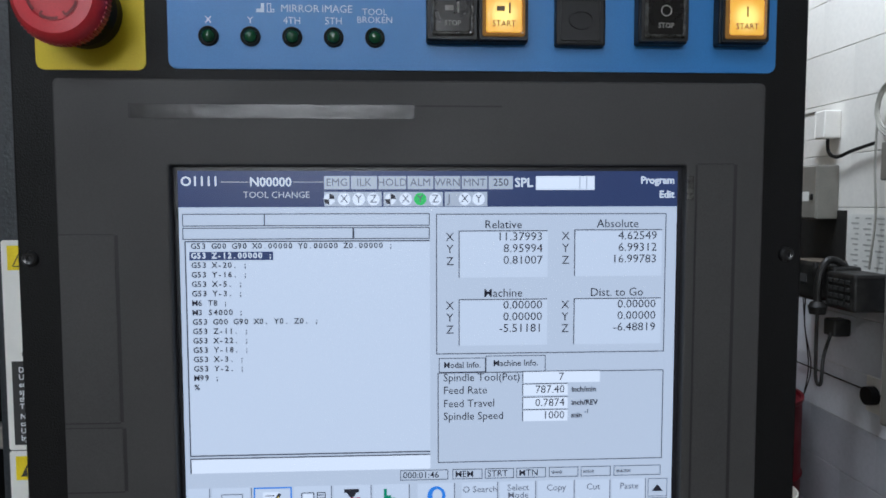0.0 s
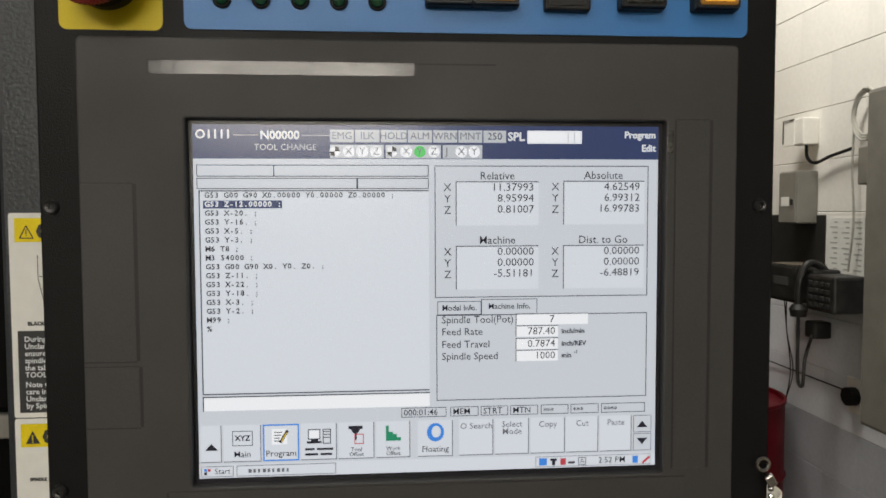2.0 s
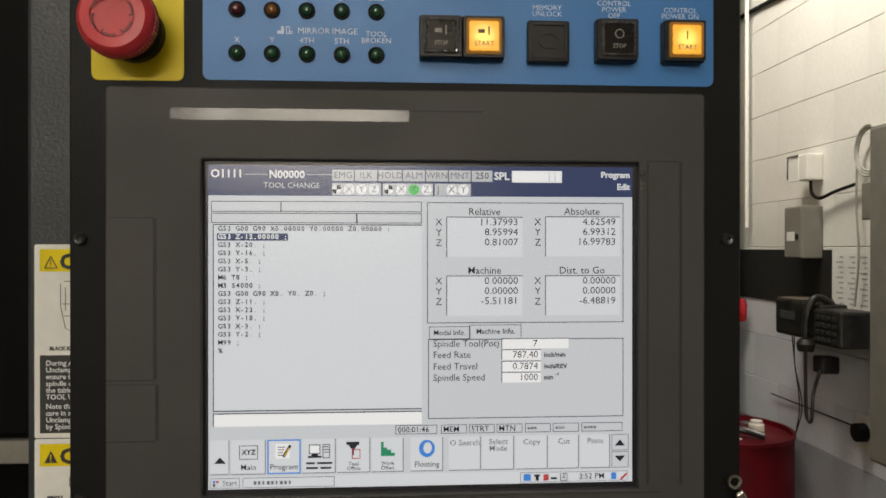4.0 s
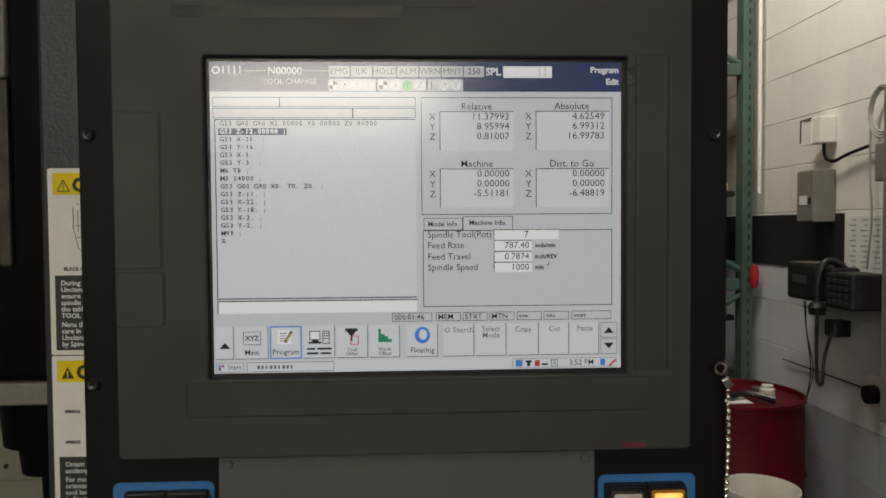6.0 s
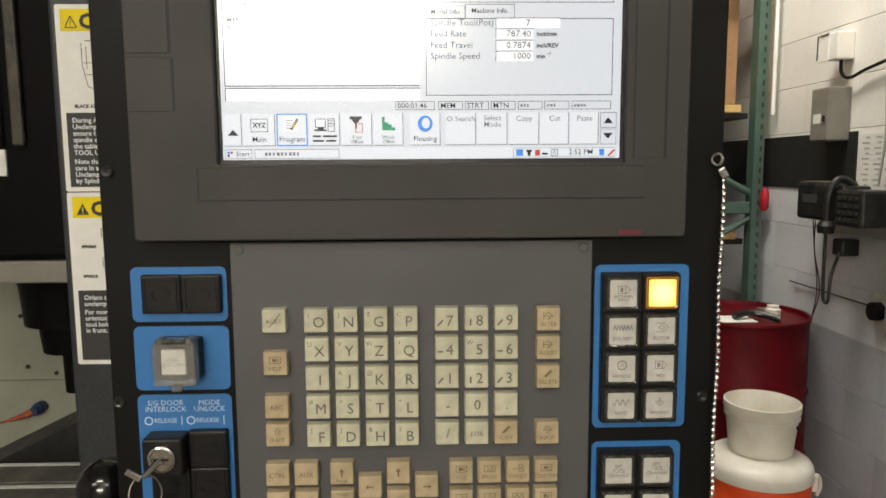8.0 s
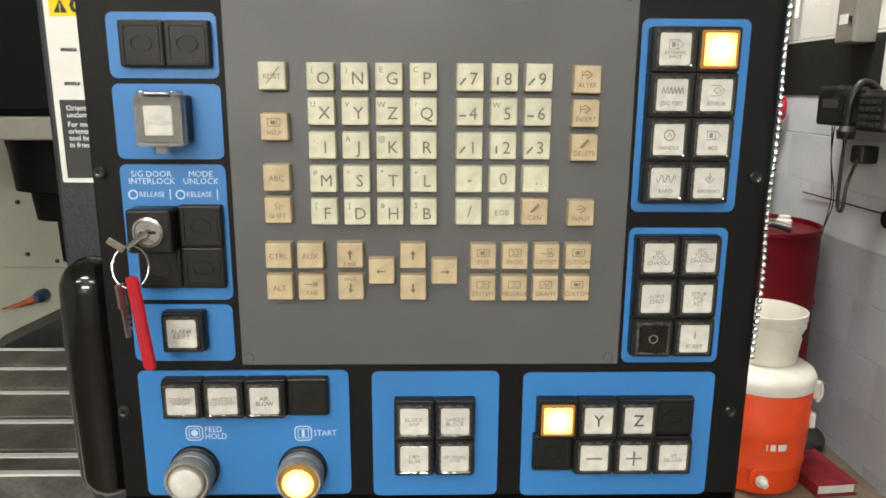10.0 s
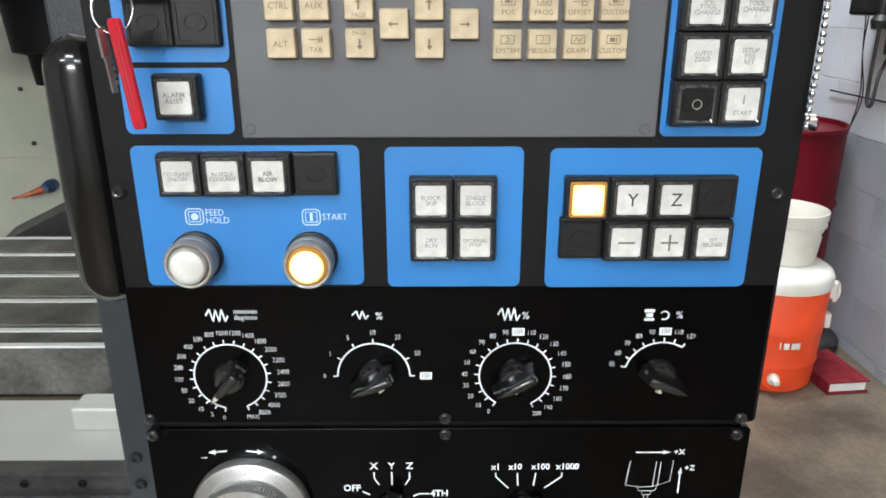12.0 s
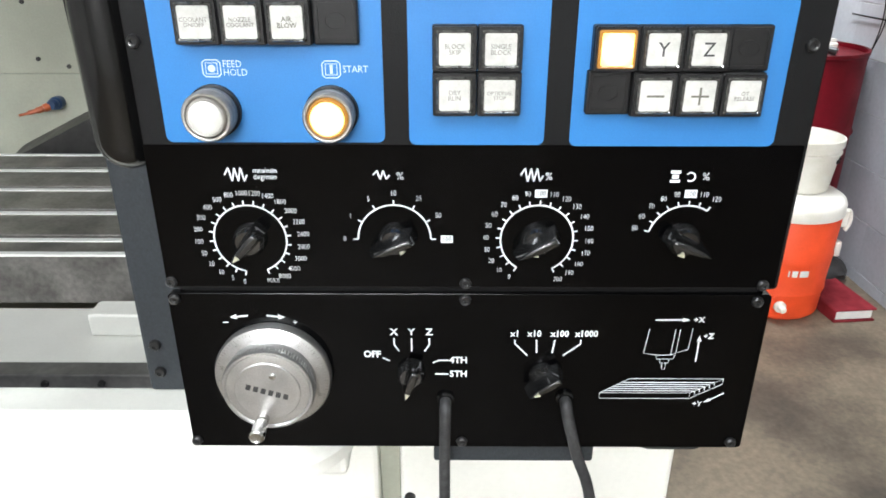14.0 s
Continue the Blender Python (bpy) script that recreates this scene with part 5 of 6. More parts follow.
# grip, underside bracket
grip_profile = [(0, 1.214)] + [(0.0215 * math.sin(k * 0.196), 1.2355 - 0.0215 * math.cos(k * 0.196)) for k in range(1, 9)] + [(0.0225, 1.300)] + [(0.0215 * math.cos(k * 0.196), 1.3655 + 0.0215 * math.sin(k * 0.196)) for k in range(0, 8)] + [(0, 1.387)]
grip = part("side_grip", lathe(grip_profile, 32, "z", (-0.2245, 0.058, 0)), HANDLE, pendant, "glossy black plastic side grip", soft=True)
for z in (1.240, 1.358):
    part("grip_post", tube([(-0.225, 0.062, z), (-0.188, 0.062, z)], 0.012, 14), HANDLE, grip)
part("lower_bracket", box(-0.024, 0.092, 0.010, 0.060, 1.005, 1.031, 0.002), COLUMN, pendant)
part("lower_foot", box(0.126, 0.172, 0.012, 0.050, 1.012, 1.031, 0.006), COLUMN, pendant)
for route in (((-0.0155, 0.002, 0.068), (-0.0155, -0.006, 0.066), (-0.0158, -0.0085, 0.056), (-0.0160, -0.009, 0.02), (-0.0160, -0.010, -0.03), (-0.0165, -0.013, -0.20), (-0.018, -0.014, -0.45)),
              ((0.0655, 0.002, 0.069), (0.0660, -0.006, 0.067), (0.0675, -0.0085, 0.058), (0.0760, -0.009, 0.026), (0.0880, -0.010, -0.012), (0.106, -0.013, -0.12), (0.135, -0.014, -0.45))):
    lead = thing("panel_cable", "dull black rubber cable entering the lower front plate", "cable", (0, 0, 1.0), group="cables of the lower plate")
    part("sheath", tube(curve_points(route, 8), 0.0040, 12), LOOP, lead, soft=True)
    gx, gz = route[0][0], route[0][2]
    part("grommet", lathe([(0.0062, 0.0), (0.0062, -0.002), (0.0050, -0.0034), (0.0038, -0.0030)], 20, at=(gx, -0.0002, gz)), HANDLE, lead, "black rubber grommet", soft=True)

# bead chain on the pendant's edge
chain = thing("bead_chain", "steel bead chain hanging from a hook on the pendant's edge", "chain", (0.189, -0.004, 1.596))
bead_mesh = smooth(mesh_of("bead", lathe([(0, -0.0018), (0.0013, -0.0013), (0.0018, 0), (0.0013, 0.0013), (0, 0.0018)], 8, "z")))
for i in range(58):
    part("bead", bead_mesh, CHROME, chain, at=(0.0022 + 0.0006 * math.sin(i * 0.3), -0.004, -0.010 - 0.0043 * i))
part("cord", tube([(0.0022, -0.004, -0.008), (0.0022, -0.004, -0.256)], 0.0005, 6), STEEL, chain)
part("eye", tube([(-0.002 + 0.0034 * math.cos(k * 0.4), -0.003, 0.0030 + 0.0034 * math.sin(k * 0.4)) for k in range(17)], 0.0010, 6), CHROME, chain, soft=True)
clip = part("clip", box(-0.0026, 0.0026, -0.0015, 0.0015, -0.0036, 0.0036, 0.001), CHROME, chain, at=(0.0016, -0.0045, -0.0055))
clip.rotation_euler = (0, radians(-32), 0)


# ---- machine behind the pendant ----
column = thing("machine_column", "blue-grey enamelled machine post with warning labels", "machine post", (0, 0, 0.9))
part("post", box(-0.320, 0.10, 0.206, 0.300, 0.026, 1.5, 0.004), COLUMN, column)
bolt_mesh = smooth(mesh_of("bolt", lathe([(0.0058, 0.001), (0.0058, -0.003), (0.0050, -0.0042), (0.0026, -0.0046), (0.0024, -0.0030), (0, -0.0030)], 16)))
bolt_mesh.materials.append(SCREW)


def caution(parent, x0, top, lines, height, picture):
    """A warning label: white edge, yellow head, drawing field, black text field."""
    y, x1 = -0.0008, x0 + 0.110
    lab = part("warning_label", plate(x0, x1, top - height, top, 0.002, y, 0.0002), PAPER, parent, "warning label with a yellow head and black text field", at=(0, 0.206, 0))
    inner = x0 + 0.0045
    a = flat(add_rect(bmesh.new(), inner, x1 - 0.004, top - 0.0228, top - 0.004, y - 0.0003), "yellow_head", LABEL_YELLOW, lab)
    bm = bmesh.new()
    if picture == 1:
        add_zigzag(bm, [(inner + 0.0040, top - 0.0198), (inner + 0.0142, top - 0.0198), (inner + 0.0091, top - 0.0100), (inner + 0.0040, top - 0.0198)], 0.0009, y - 0.0006)
        add_rect(bm, inner + 0.0087, inner + 0.0095, top - 0.0168, top - 0.0128, y - 0.0008)
        add_rect(bm, inner + 0.0087, inner + 0.0095, top - 0.0184, top - 0.0175, y - 0.0008)
    else:
        bm.faces.new([bm.verts.new((inner + p, y - 0.0006, top - q)) for p, q in ((0.0036, 0.0200), (0.0146, 0.0200), (0.0091, 0.0096))])
        mark = add_rect(bmesh.new(), inner + 0.0086, inner + 0.0096, top - 0.0172, top - 0.0128, y - 0.0009)
        add_rect(mark, inner + 0.0086, inner + 0.0096, top - 0.0192, top - 0.0180, y - 0.0009)
        flat(mark, "exclamation_mark", LABEL_YELLOW, lab)
    add_text(bm, "CAUTION", inner + 0.0165, top - 0.0150, 0.0170, y - 0.0006, "LEFT", 0.0008)
    flat(bm, "head_print", INK, lab)
    split = top - (0.093 if picture == 1 else 0.089)
    flat(add_rect(bmesh.new(), inner, x1 - 0.004, top - height + 0.004, split, y - 0.0003), "text_field", INK, lab)
    bm = bmesh.new()
    drop = 0.0068
    for w in lines:
        if w:
            add_text(bm, w, inner + 0.005, split - drop, 0.0060, y - 0.0006, "LEFT", 0.00010)
        drop += 0.0057 if w else 0.0021
    flat(bm, "text_print", WHITE_INK, lab)
    bm = bmesh.new()
    cx = inner + 0.030
    if picture == 1:
        for line in (((cx - 0.013, top - 0.033), (cx - 0.013, top - 0.052), (cx - 0.009, top - 0.070), (cx + 0.004, top - 0.078)), ((cx - 0.010, top - 0.031), (cx + 0.03, top - 0.031)), ((cx - 0.009, top - 0.036), (cx - 0.009, top - 0.055)), ((cx - 0.012, top - 0.050), (cx + 0.03, top - 0.050)), ((cx - 0.010, top - 0.060), (cx + 0.03, top - 0.060))):
            add_stroke(bm, line, 0.0006, y - 0.0006)
        add_text(bm, "BLACK KEY", inner + 0.008, top - 0.0875, 0.0042, y - 0.0006, "LEFT", 0.0002)
    else:
        for k in range(2):
            t = top - 0.032 - 0.027 * k
            add_frame(bm, cx - 0.006, cx + 0.02, t - 0.008, t, 0.0006, y - 0.0006)
            add_frame(bm, cx - 0.001, cx + 0.015, t - 0.014, t - 0.008, 0.0006, y - 0.0006)
            add_text(bm, "SPINDLE", inner + 0.006, t - 0.017, 0.0034, y - 0.0006, "LEFT", 0.0002)
    flat(bm, "drawing", INK, lab)


Z = 0.9
caution(column, -0.3130, 1.7380 - Z, ["During A", "Unclamp", "ensure t", "spindle o", "the table", "TOOL UN", "", "Note tha", "care in a", "Unclamp", "by Spind"], 0.1625, 1)
caution(column, -0.3130, 1.5745 - Z, ["Orient t", "unclamp", "", "For more", "orientat", "tool hold", "in front."], 0.1580, 2)
for z in (0.982, 0.950):
    part("bolt", bolt_mesh, SCREW, column, at=(-0.306, 0.206, z - Z))

base = thing("machine_cabinet", "white enamelled machine cabinet below the pendant", "machine cabinet", (0, 0, FLOOR))
H0 = -FLOOR
part("front_cover", box(-2.2, -0.084, 0.170, 0.216, 0.02, 0.925 + H0, 0.005), COVER, base)
part("side_cover", box(-0.063, 0.220, 0.178, 0.45, 0.02, 0.915 + H0, 0.005), COVER, base)
part("seam_strip", box(-0.0835, -0.0635, 0.184, 0.30, 0.02, 0.915 + H0), SHEET, base)
part("cover_bolt", bolt_mesh, STEEL, base, at=(-0.053, 0.177, 0.812 + H0))
part("post_mount", lathe([(0.060, 0.0), (0.060, 0.012), (0.052, 0.020), (0.050, 0.10)], 40, "z", (-0.150, 0.09, 0.965 + H0)), COVER, base, "round white swivel mount", soft=True)
part("swivel_arm", box(-0.20, -0.10, 0.08, 0.21, 0.926 + H0, 0.966 + H0, 0.006), COVER, base)

guard_rail = thing("way_cover", "grey steel way cover with socket bolts beside the table", "way cover", (0, 0, 0.70))
part("upper_rail", box(-2.2, -0.22, 0.470, 0.505, -0.2, 0.065, 0.003), RAIL, guard_rail)
part("lower_rail", box(-2.2, -0.22, 0.345, 0.464, -0.2, 0.034, 0.003), RAIL, guard_rail)
part("rail_lip", box(-2.2, -0.22, 0.300, 0.340, -0.2, 0.112, 0.003), TABLE, guard_rail)
for k in range(8):
    part("bolt", bolt_mesh, SCREW, guard_rail, at=(-0.44 - 0.084 * k, 0.4695, 0.050))
apron = thing("table_apron", "white enamelled apron under the machine table", "machine cover", (0, 0, 0.6))
part("apron_ledge", box(-2.2, -0.20, 0.520, 0.700, -0.3, 0.150, 0.004), COVER, apron)
part("drip_block", box(-0.60, -0.51, 0.600, 0.650, 0.151, 0.192, 0.004), COVER, apron)

TOP = 0.850
table = thing("machine_table", "steel machine table with bright T-slot edges", "machine table", (0, 0, TOP))
# near-white strips run along the front edge and each slot
part("front_edge", box(-2.2, -0.16, 0.7045, 0.718, -0.003, 0.0014, 0.0006), EDGE, table, "bright strip along the front edge")
part("front_skirt", box(-2.2, -0.16, 0.7050, 0.7115, -0.095, -0.0005, 0.003), TABLE, table, "smooth front face of the table")
part("table_body", box(-2.2, -0.16, 0.7118, 1.322, -0.095, -0.040, 0.004), TABLE, table)
slots = [0.705, 0.788, 0.922, 1.060, 1.195, 1.322]
for a, b in zip(slots, slots[1:]):
    part("table_bar", box(-2.2, -0.16, a + 0.0070, b - 0.010, -0.0405, 0.0, 0.0015), TABLE, table)
    part("slot_edge", box(-2.2, -0.16, b - 0.026, b - 0.0102, -0.003, 0.0014, 0.0006), EDGE, table, "bright strip along a slot edge")

inner = thing("machine_enclosure", "cream sheet-metal inside of the machine with bolts", "machine enclosure", (0, 0, 0))
part("back_sheet", box(-3.0, -0.1, 1.470, 1.490, 0.3, 1.70), SHEET, inner, "cream back sheet")
part("lower_sheet", box(-3.0, -0.1, 1.462, 1.471, 0.3, 1.0225), SHEET, inner, "cream lower sheet")
part("side_sheet", box(-0.12, -0.10, 0.60, 1.465, 0.4, 2.3), SHEET, inner)
for x, z in ((-1.076, 1.059), (-1.00, 1.040), (-1.085, 1.20), (-1.165, 0.93), (-0.86, 1.04), (-1.30, 1.05)):
    part("bolt", bolt_mesh, SCREW, inner, at=(x, 1.4695, z))
part("bellows", box(-3.0, -0.1, 1.50, 1.60, 1.70, 3.2), CURTAIN, inner, "dark ribbed way bellows")
for k in range(24):
    part("bellows_rib", box(-3.0 + 0.12 * k, -2.93 + 0.12 * k, 1.470, 1.502, 1.70, 3.2, 0.004), CURTAIN, inner)
nozzle = thing("coolant_nozzle", "orange and blue jointed coolant nozzle on the back sheet", "nozzle", (-1.040, 1.45, 0.950))
part("blue_joint", lathe([(0.014, 0.02), (0.017, 0.004), (0.017, -0.010), (0.012, -0.016), (0.015, -0.024), (0.011, -0.038), (0, -0.04)], 16, "y"), material("blue_joint_plastic", (0.02, 0.05, 0.12), 0.4), nozzle, soft=True)
SPOUT = material("orange_spout_plastic", (0.42, 0.09, 0.02), 0.45, stain=0.4, stain_scale=60)
line = curve_points([(-0.004, -0.03, -0.002), (-0.022, -0.043, -0.008), (-0.045, -0.052, -0.014), (-0.075, -0.058, -0.021)], 4)
for k in range(4):
    part("spout_joint", tube(line[3 * k:3 * k + 4], 0.0105 - 0.0024 * k, 10), SPOUT, nozzle, soft=True)
bed = thing("bed_rail", "dark slanting bed cover with bright rails behind the table", "bed cover", (-1.0, 1.40, 0.85))
slope = bmesh.new()
corners = [(-0.16, 0.058, -0.10), (0.50, 0.058, -0.10), (0.50, 0.058, 0.30), (-0.16, 0.058, -0.016)]
front = [slope.verts.new((x, y - 0.10, z - 0.02)) for x, y, z in corners]
back = [slope.verts.new((x, y, z)) for x, y, z in corners]
slope.faces.new(front)
slope.faces.new(back)
for i in range(4):
    slope.faces.new((front[i], front[(i + 1) % 4], back[(i + 1) % 4], back[i]))
part("slanting_cover", slope, DARK_STEEL, bed)
for k in range(3):
    y = -0.030 + 0.026 * k
    part("rail", tube([(-0.11, y, -0.030 + 0.005 * k), (0.46, y, 0.243 + 0.005 * k)], 0.0040, 8), EDGE, bed, "bright rail")

head = thing("spindle_head", "dark spindle head with a pale band and stepped nose", "spindle head", (-0.62, 0.66, 1.42))
part("head_cover", box(-0.50, 0.26, 0.0, 0.50, 0.035, 1.5, 0.01), HEAD, head)
part("pale_band", box(-0.50, 0.26, -0.004, 0.40, 0.0, 0.034, 0.003), GREY_BOX, head, "pale grey band along the lower edge")
part("upper_cover", box(-0.50, 0.027, -0.012, 0.30, 0.488, 1.5, 0.006), GREY_BOX, head, "pale grey upper cover")
for k in range(16):
    part("cloth_fold", box(-0.500 + 0.034 * k, -0.482 + 0.034 * k, -0.011 - 0.002 * (k % 3), 0.001, 0.21, 0.487, 0.004), FOLD, head, "worn dark brown bellows fold")
part("name_plate", box(-0.02, -0.004, -0.004, 0.002, 0.165, 0.205, 0.001), PAPER, head, "small white plate")
part("nose", lathe([(0.0, -0.21), (0.020, -0.21), (0.022, -0.14), (0.050, -0.135), (0.055, -0.09), (0.075, -0.085), (0.080, -0.02), (0.085, 0.0)], 32, "z", (0.02, 0.12, 0)), HEAD, head, "dark stepped spindle nose", soft=True)

# ---- things along the block wall ----
drum = thing("steel_drum", "dark red steel drum with a white bung cap", "drum", (1.475, 2.740, FLOOR))
R, T = 0.292, 0.975
profile = [(0, 0.0), (R, 0.0), (R + 0.006, 0.01), (R, 0.02), (R, 0.33), (R + 0.008, 0.345), (R, 0.36), (R, 0.62), (R + 0.008, 0.635), (R, 0.65), (R, T - 0.02), (R + 0.007, T - 0.012), (R + 0.006, T), (R - 0.006, T), (R - 0.010, T - 0.018), (0, T - 0.020)]
part("drum_shell", lathe(profile, 64, "z"), DRUM, drum, soft=True)
part("bung_cap", lathe([(0.034, T - 0.02), (0.034, T + 0.012), (0.026, T + 0.016), (0.026, T + 0.030), (0, T + 0.032)], 24, "z", (0.150, -0.01, 0)), WHITE_PLASTIC, drum, "white plastic bung cap", soft=True)
part("bung", lathe([(0.03, T - 0.02), (0.03, T - 0.008), (0, T - 0.008)], 20, "z", (0.16, 0.10, 0)), STEEL, drum, soft=True)
part("drum_label", box(0.288, 0.296, -0.05, 0.02, 0.86, 0.92), PAPER, drum, "small white drum label")
rag = thing("shop_rag", "dark oily tool and white rag on the drum lid", "rag", (1.455, 2.64, FLOOR + T - 0.018))
bm = bmesh.new()
add_box(bm, -0.13, 0.03, -0.06, 0.07, 0.0, 0.006, 0.002)
part("white_rag", bm, PAPER, rag)
part("oil_tool", tube(curve_points([(-0.06, -0.02, 0.02), (0.0, 0.0, 0.032), (0.06, -0.01, 0.03), (0.13, -0.06, 0.014)], 5), 0.016, 10), SCREW, rag, soft=True)

cooler = thing("drink_cooler", "orange round drink cooler with a white lid and spigot", "cooler", (1.3475, 2.250, FLOOR))
cooler.scale = (0.96, 0.96, 0.985)
part("cooler_body", lathe([(0, 0.0), (0.180, 0.0), (0.192, 0.012), (0.196, 0.10), (0.202, 0.115), (0.202, 0.118), (0.198, 0.13), (0.205, 0.25), (0.207, 0.262), (0.203, 0.275), (0.208, 0.42), (0.200, 0.435), (0, 0.435)], 64, "z"), ORANGE, cooler, soft=True)
part("cooler_lid", lathe([(0.205, 0.428), (0.214, 0.432), (0.214, 0.470), (0.205, 0.490), (0.180, 0.505), (0.150, 0.510), (0, 0.510)], 64, "z"), WHITE_PLASTIC, cooler, "off-white cooler lid", soft=True)
spig = part("spigot", lathe([(0.024, 0.0), (0.024, -0.012), (0.015, -0.016), (0.014, -0.040), (0.009, -0.045), (0, -0.045)], 20, "y", (-0.045, -0.190, 0.068)), WHITE_PLASTIC, cooler, "white spigot", soft=True)
part("spigot_recess", lathe([(0.05, 0.01), (0.05, -0.002), (0.044, -0.004), (0.04, 0.004), (0, 0.004)], 24, "y", (-0.045, -0.189, 0.075)), ORANGE, cooler, soft=True)
bm = bmesh.new()
for k, w in enumerate((0.006, 0.022, 0.006, 0.022, 0.022)):
    a = -1.80 + 0.016 + 0.072 * k
    for s in range(2):
        b0, b1 = a + s * w / 0.42, a + (s + 1) * w / 0.42
        r = 0.2085
        bm.faces.new([bm.verts.new((r * math.cos(q), r * math.sin(q), h)) for q, h in ((b0, 0.205), (b1, 0.205), (b1, 0.232), (b0, 0.232))])
part("maker_bars", bm, PAPER, cooler, "white bars of a mark")
for z0, z1 in ((0.235, 0.30), (0.365, 0.435)):
    part("side_handle", box(0.196, 0.222, -0.075, -0.035, z0, z1, 0.006), WHITE_PLASTIC, cooler, "white handle clip")
part("carry_handle", tube(curve_points([(0.205, -0.055, 0.43), (0.232, -0.055, 0.425), (0.240, -0.055, 0.38), (0.226, -0.055, 0.345)], 5), 0.009, 8), WHITE_PLASTIC, cooler, soft=True)
bucket = thing("plastic_bucket", "empty white plastic bucket on the cooler lid", "bucket", (1.3690, 2.278, FLOOR + 0.5030))
bucket.scale = (0.96, 0.96, 0.87)
part("bucket_wall", lathe([(0, 0.0), (0.122, 0.0), (0.126, 0.006), (0.141, 0.165), (0.149, 0.168), (0.149, 0.177), (0.142, 0.181), (0.143, 0.198), (0.152, 0.201), (0.152, 0.234), (0.146, 0.236), (0.141, 0.200), (0.120, 0.010), (0, 0.008)], 56, "z"), WHITE_PLASTIC, bucket, soft=True)
for a in (-0.35, -0.75):
    part("handle_boss", lathe([(0.010, 0.0), (0.008, -0.004), (0, -0.004)], 12, "y", (0.141 * math.cos(a), 0.141 * math.sin(a), 0.140)), SCREW, bucket)
book = thing("red_binder", "red cloth-covered binder lying on the floor", "binder", (1.590, 2.222, FLOOR))
book.scale = (0.96, 0.96, 0.96)
cover = add_box(bmesh.new(), -0.085, 0.095, -0.17, 0.17, 0.0, 0.008, 0.003)
add_box(cover, -0.085, 0.095, -0.17, 0.17, 0.050, 0.058, 0.003)
add_box(cover, -0.088, -0.080, -0.17, 0.17, 0.002, 0.056, 0.003)
part("cover", cover, CLOTH, book)
part("pages", box(-0.078, 0.085, -0.160, 0.160, 0.009, 0.049, 0.002), PAPER, book)
book.rotation_euler = (0, 0, 0.10)
# a low, uneven dark mound on the floor behind the binder
mound = thing("dark_bag", "low dark rounded mound behind the red binder", "cloth", (1.645, 2.47, FLOOR))
bm = bmesh.new()
bmesh.ops.create_icosphere(bm, subdivisions=3, radius=1)
for v in bm.verts:
    v.co = Vector((v.co.x * 0.12, v.co.y * 0.14, max(0, 0.05 + v.co.z * 0.06))) * (1 + 0.15 * noise.noise(v.co * 2.3))
part("folded_cloth", bm, BAND, mound, soft=True)

W = WALL_X
band = thing("black_sheet", "black rubber sheet strip fixed to the block wall", "wall strip", (W, 0, 0))
part("sheet", box(-0.006, -0.001, 2.440, 4.60, 1.480, 1.727, 0.001), BAND, band)
sw = thing("switch_box", "grey metal switch box with a small sticker on the wall", "switch box", (W, 2.50, 1.69))
part("case", box(-0.095, -0.001, 0.0, 0.135, 0.0, 0.225, 0.006), GREY_BOX, sw)
part("case_cover", box(-0.100, -0.094, 0.004, 0.131, 0.004, 0.221, 0.003), GREY_BOX, sw)
part("sticker", box(-0.1012, -0.0998, 0.050, 0.110, 0.075, 0.115), PAPER, sw, "red and white sticker")
part("toggle", box(-0.108, -0.100, 0.020, 0.034, 0.080, 0.105, 0.002), BUTTON, sw)
outlet = thing("outlet_box", "white outlet box with an open wire cover on the wall", "outlet box", (W, 2.50, 2.025))
part("case", box(-0.075, -0.001, 0.0, 0.075, 0.0, 0.115, 0.006), WALL_PAINT, outlet)
part("open_cover", box(-0.078, -0.074, 0.060, 0.140, 0.0, 0.110, 0.002), WALL_PAINT, outlet)
part("wire_rim", tube([(-0.080, 0.06, 0.112), (-0.080, 0.14, 0.112), (-0.080, 0.142, 0.012)], 0.003, 6), SCREW, outlet)
cord = thing("power_cable", "black power cable sagging along the white wall", "cable", (W, 2.50, 2.02))
part("cord", tube(curve_points([(-0.04, 0.03, 0.01), (-0.04, 0.02, -0.05), (-0.035, -0.03, -0.075), (-0.03, -0.12, -0.055), (-0.03, -0.26, -0.035)], 8), 0.007, 8), CABLE, cord, soft=True)
high = thing("overhead_cable", "black cable slung along the top of the white wall", "cable", (W, 3.0, 2.7))
part("cable", tube(curve_points([(-0.012, 0.9, 0.27), (-0.012, 0.2, 0.25), (-0.012, -0.05, 0.235), (-0.012, -0.25, 0.22), (-0.012, -0.9, 0.20)], 6), 0.011, 8), CABLE, high, soft=True)
coil = thing("hose_coil", "coiled pale grey hose hanging on the wall", "hose", (W, 2.165, 2.105))
pts = [(-0.03 - 0.002 * (k // 16), (0.066 + 0.003 * (k // 16)) * math.cos(k * 0.39), (0.082 + 0.006 * (k // 16)) * math.sin(k * 0.39) + 0.004 * math.sin(k * 0.11)) for k in range(64)]
part("coil", tube(pts, 0.0045, 6), HOSE, coil, soft=True)
part("tail", tube(curve_points([(-0.03, 0.07, 0.0), (-0.03, 0.075, -0.2), (-0.03, 0.06, -0.4), (-0.03, 0.085, -0.6)], 6), 0.0045, 6), HOSE, coil, soft=True)
cab = thing("electrical_cabinet", "grey electrical cabinet on the block wall", "cabinet", (W, 1.50, 0.97))
part("case", box(-0.12, -0.001, 0.0, 0.530, 0.0, 1.20, 0.006), GREY_BOX, cab)
part("cabinet_door", box(-0.128, -0.119, 0.010, 0.520, 0.010, 1.19, 0.004), GREY_BOX, cab)
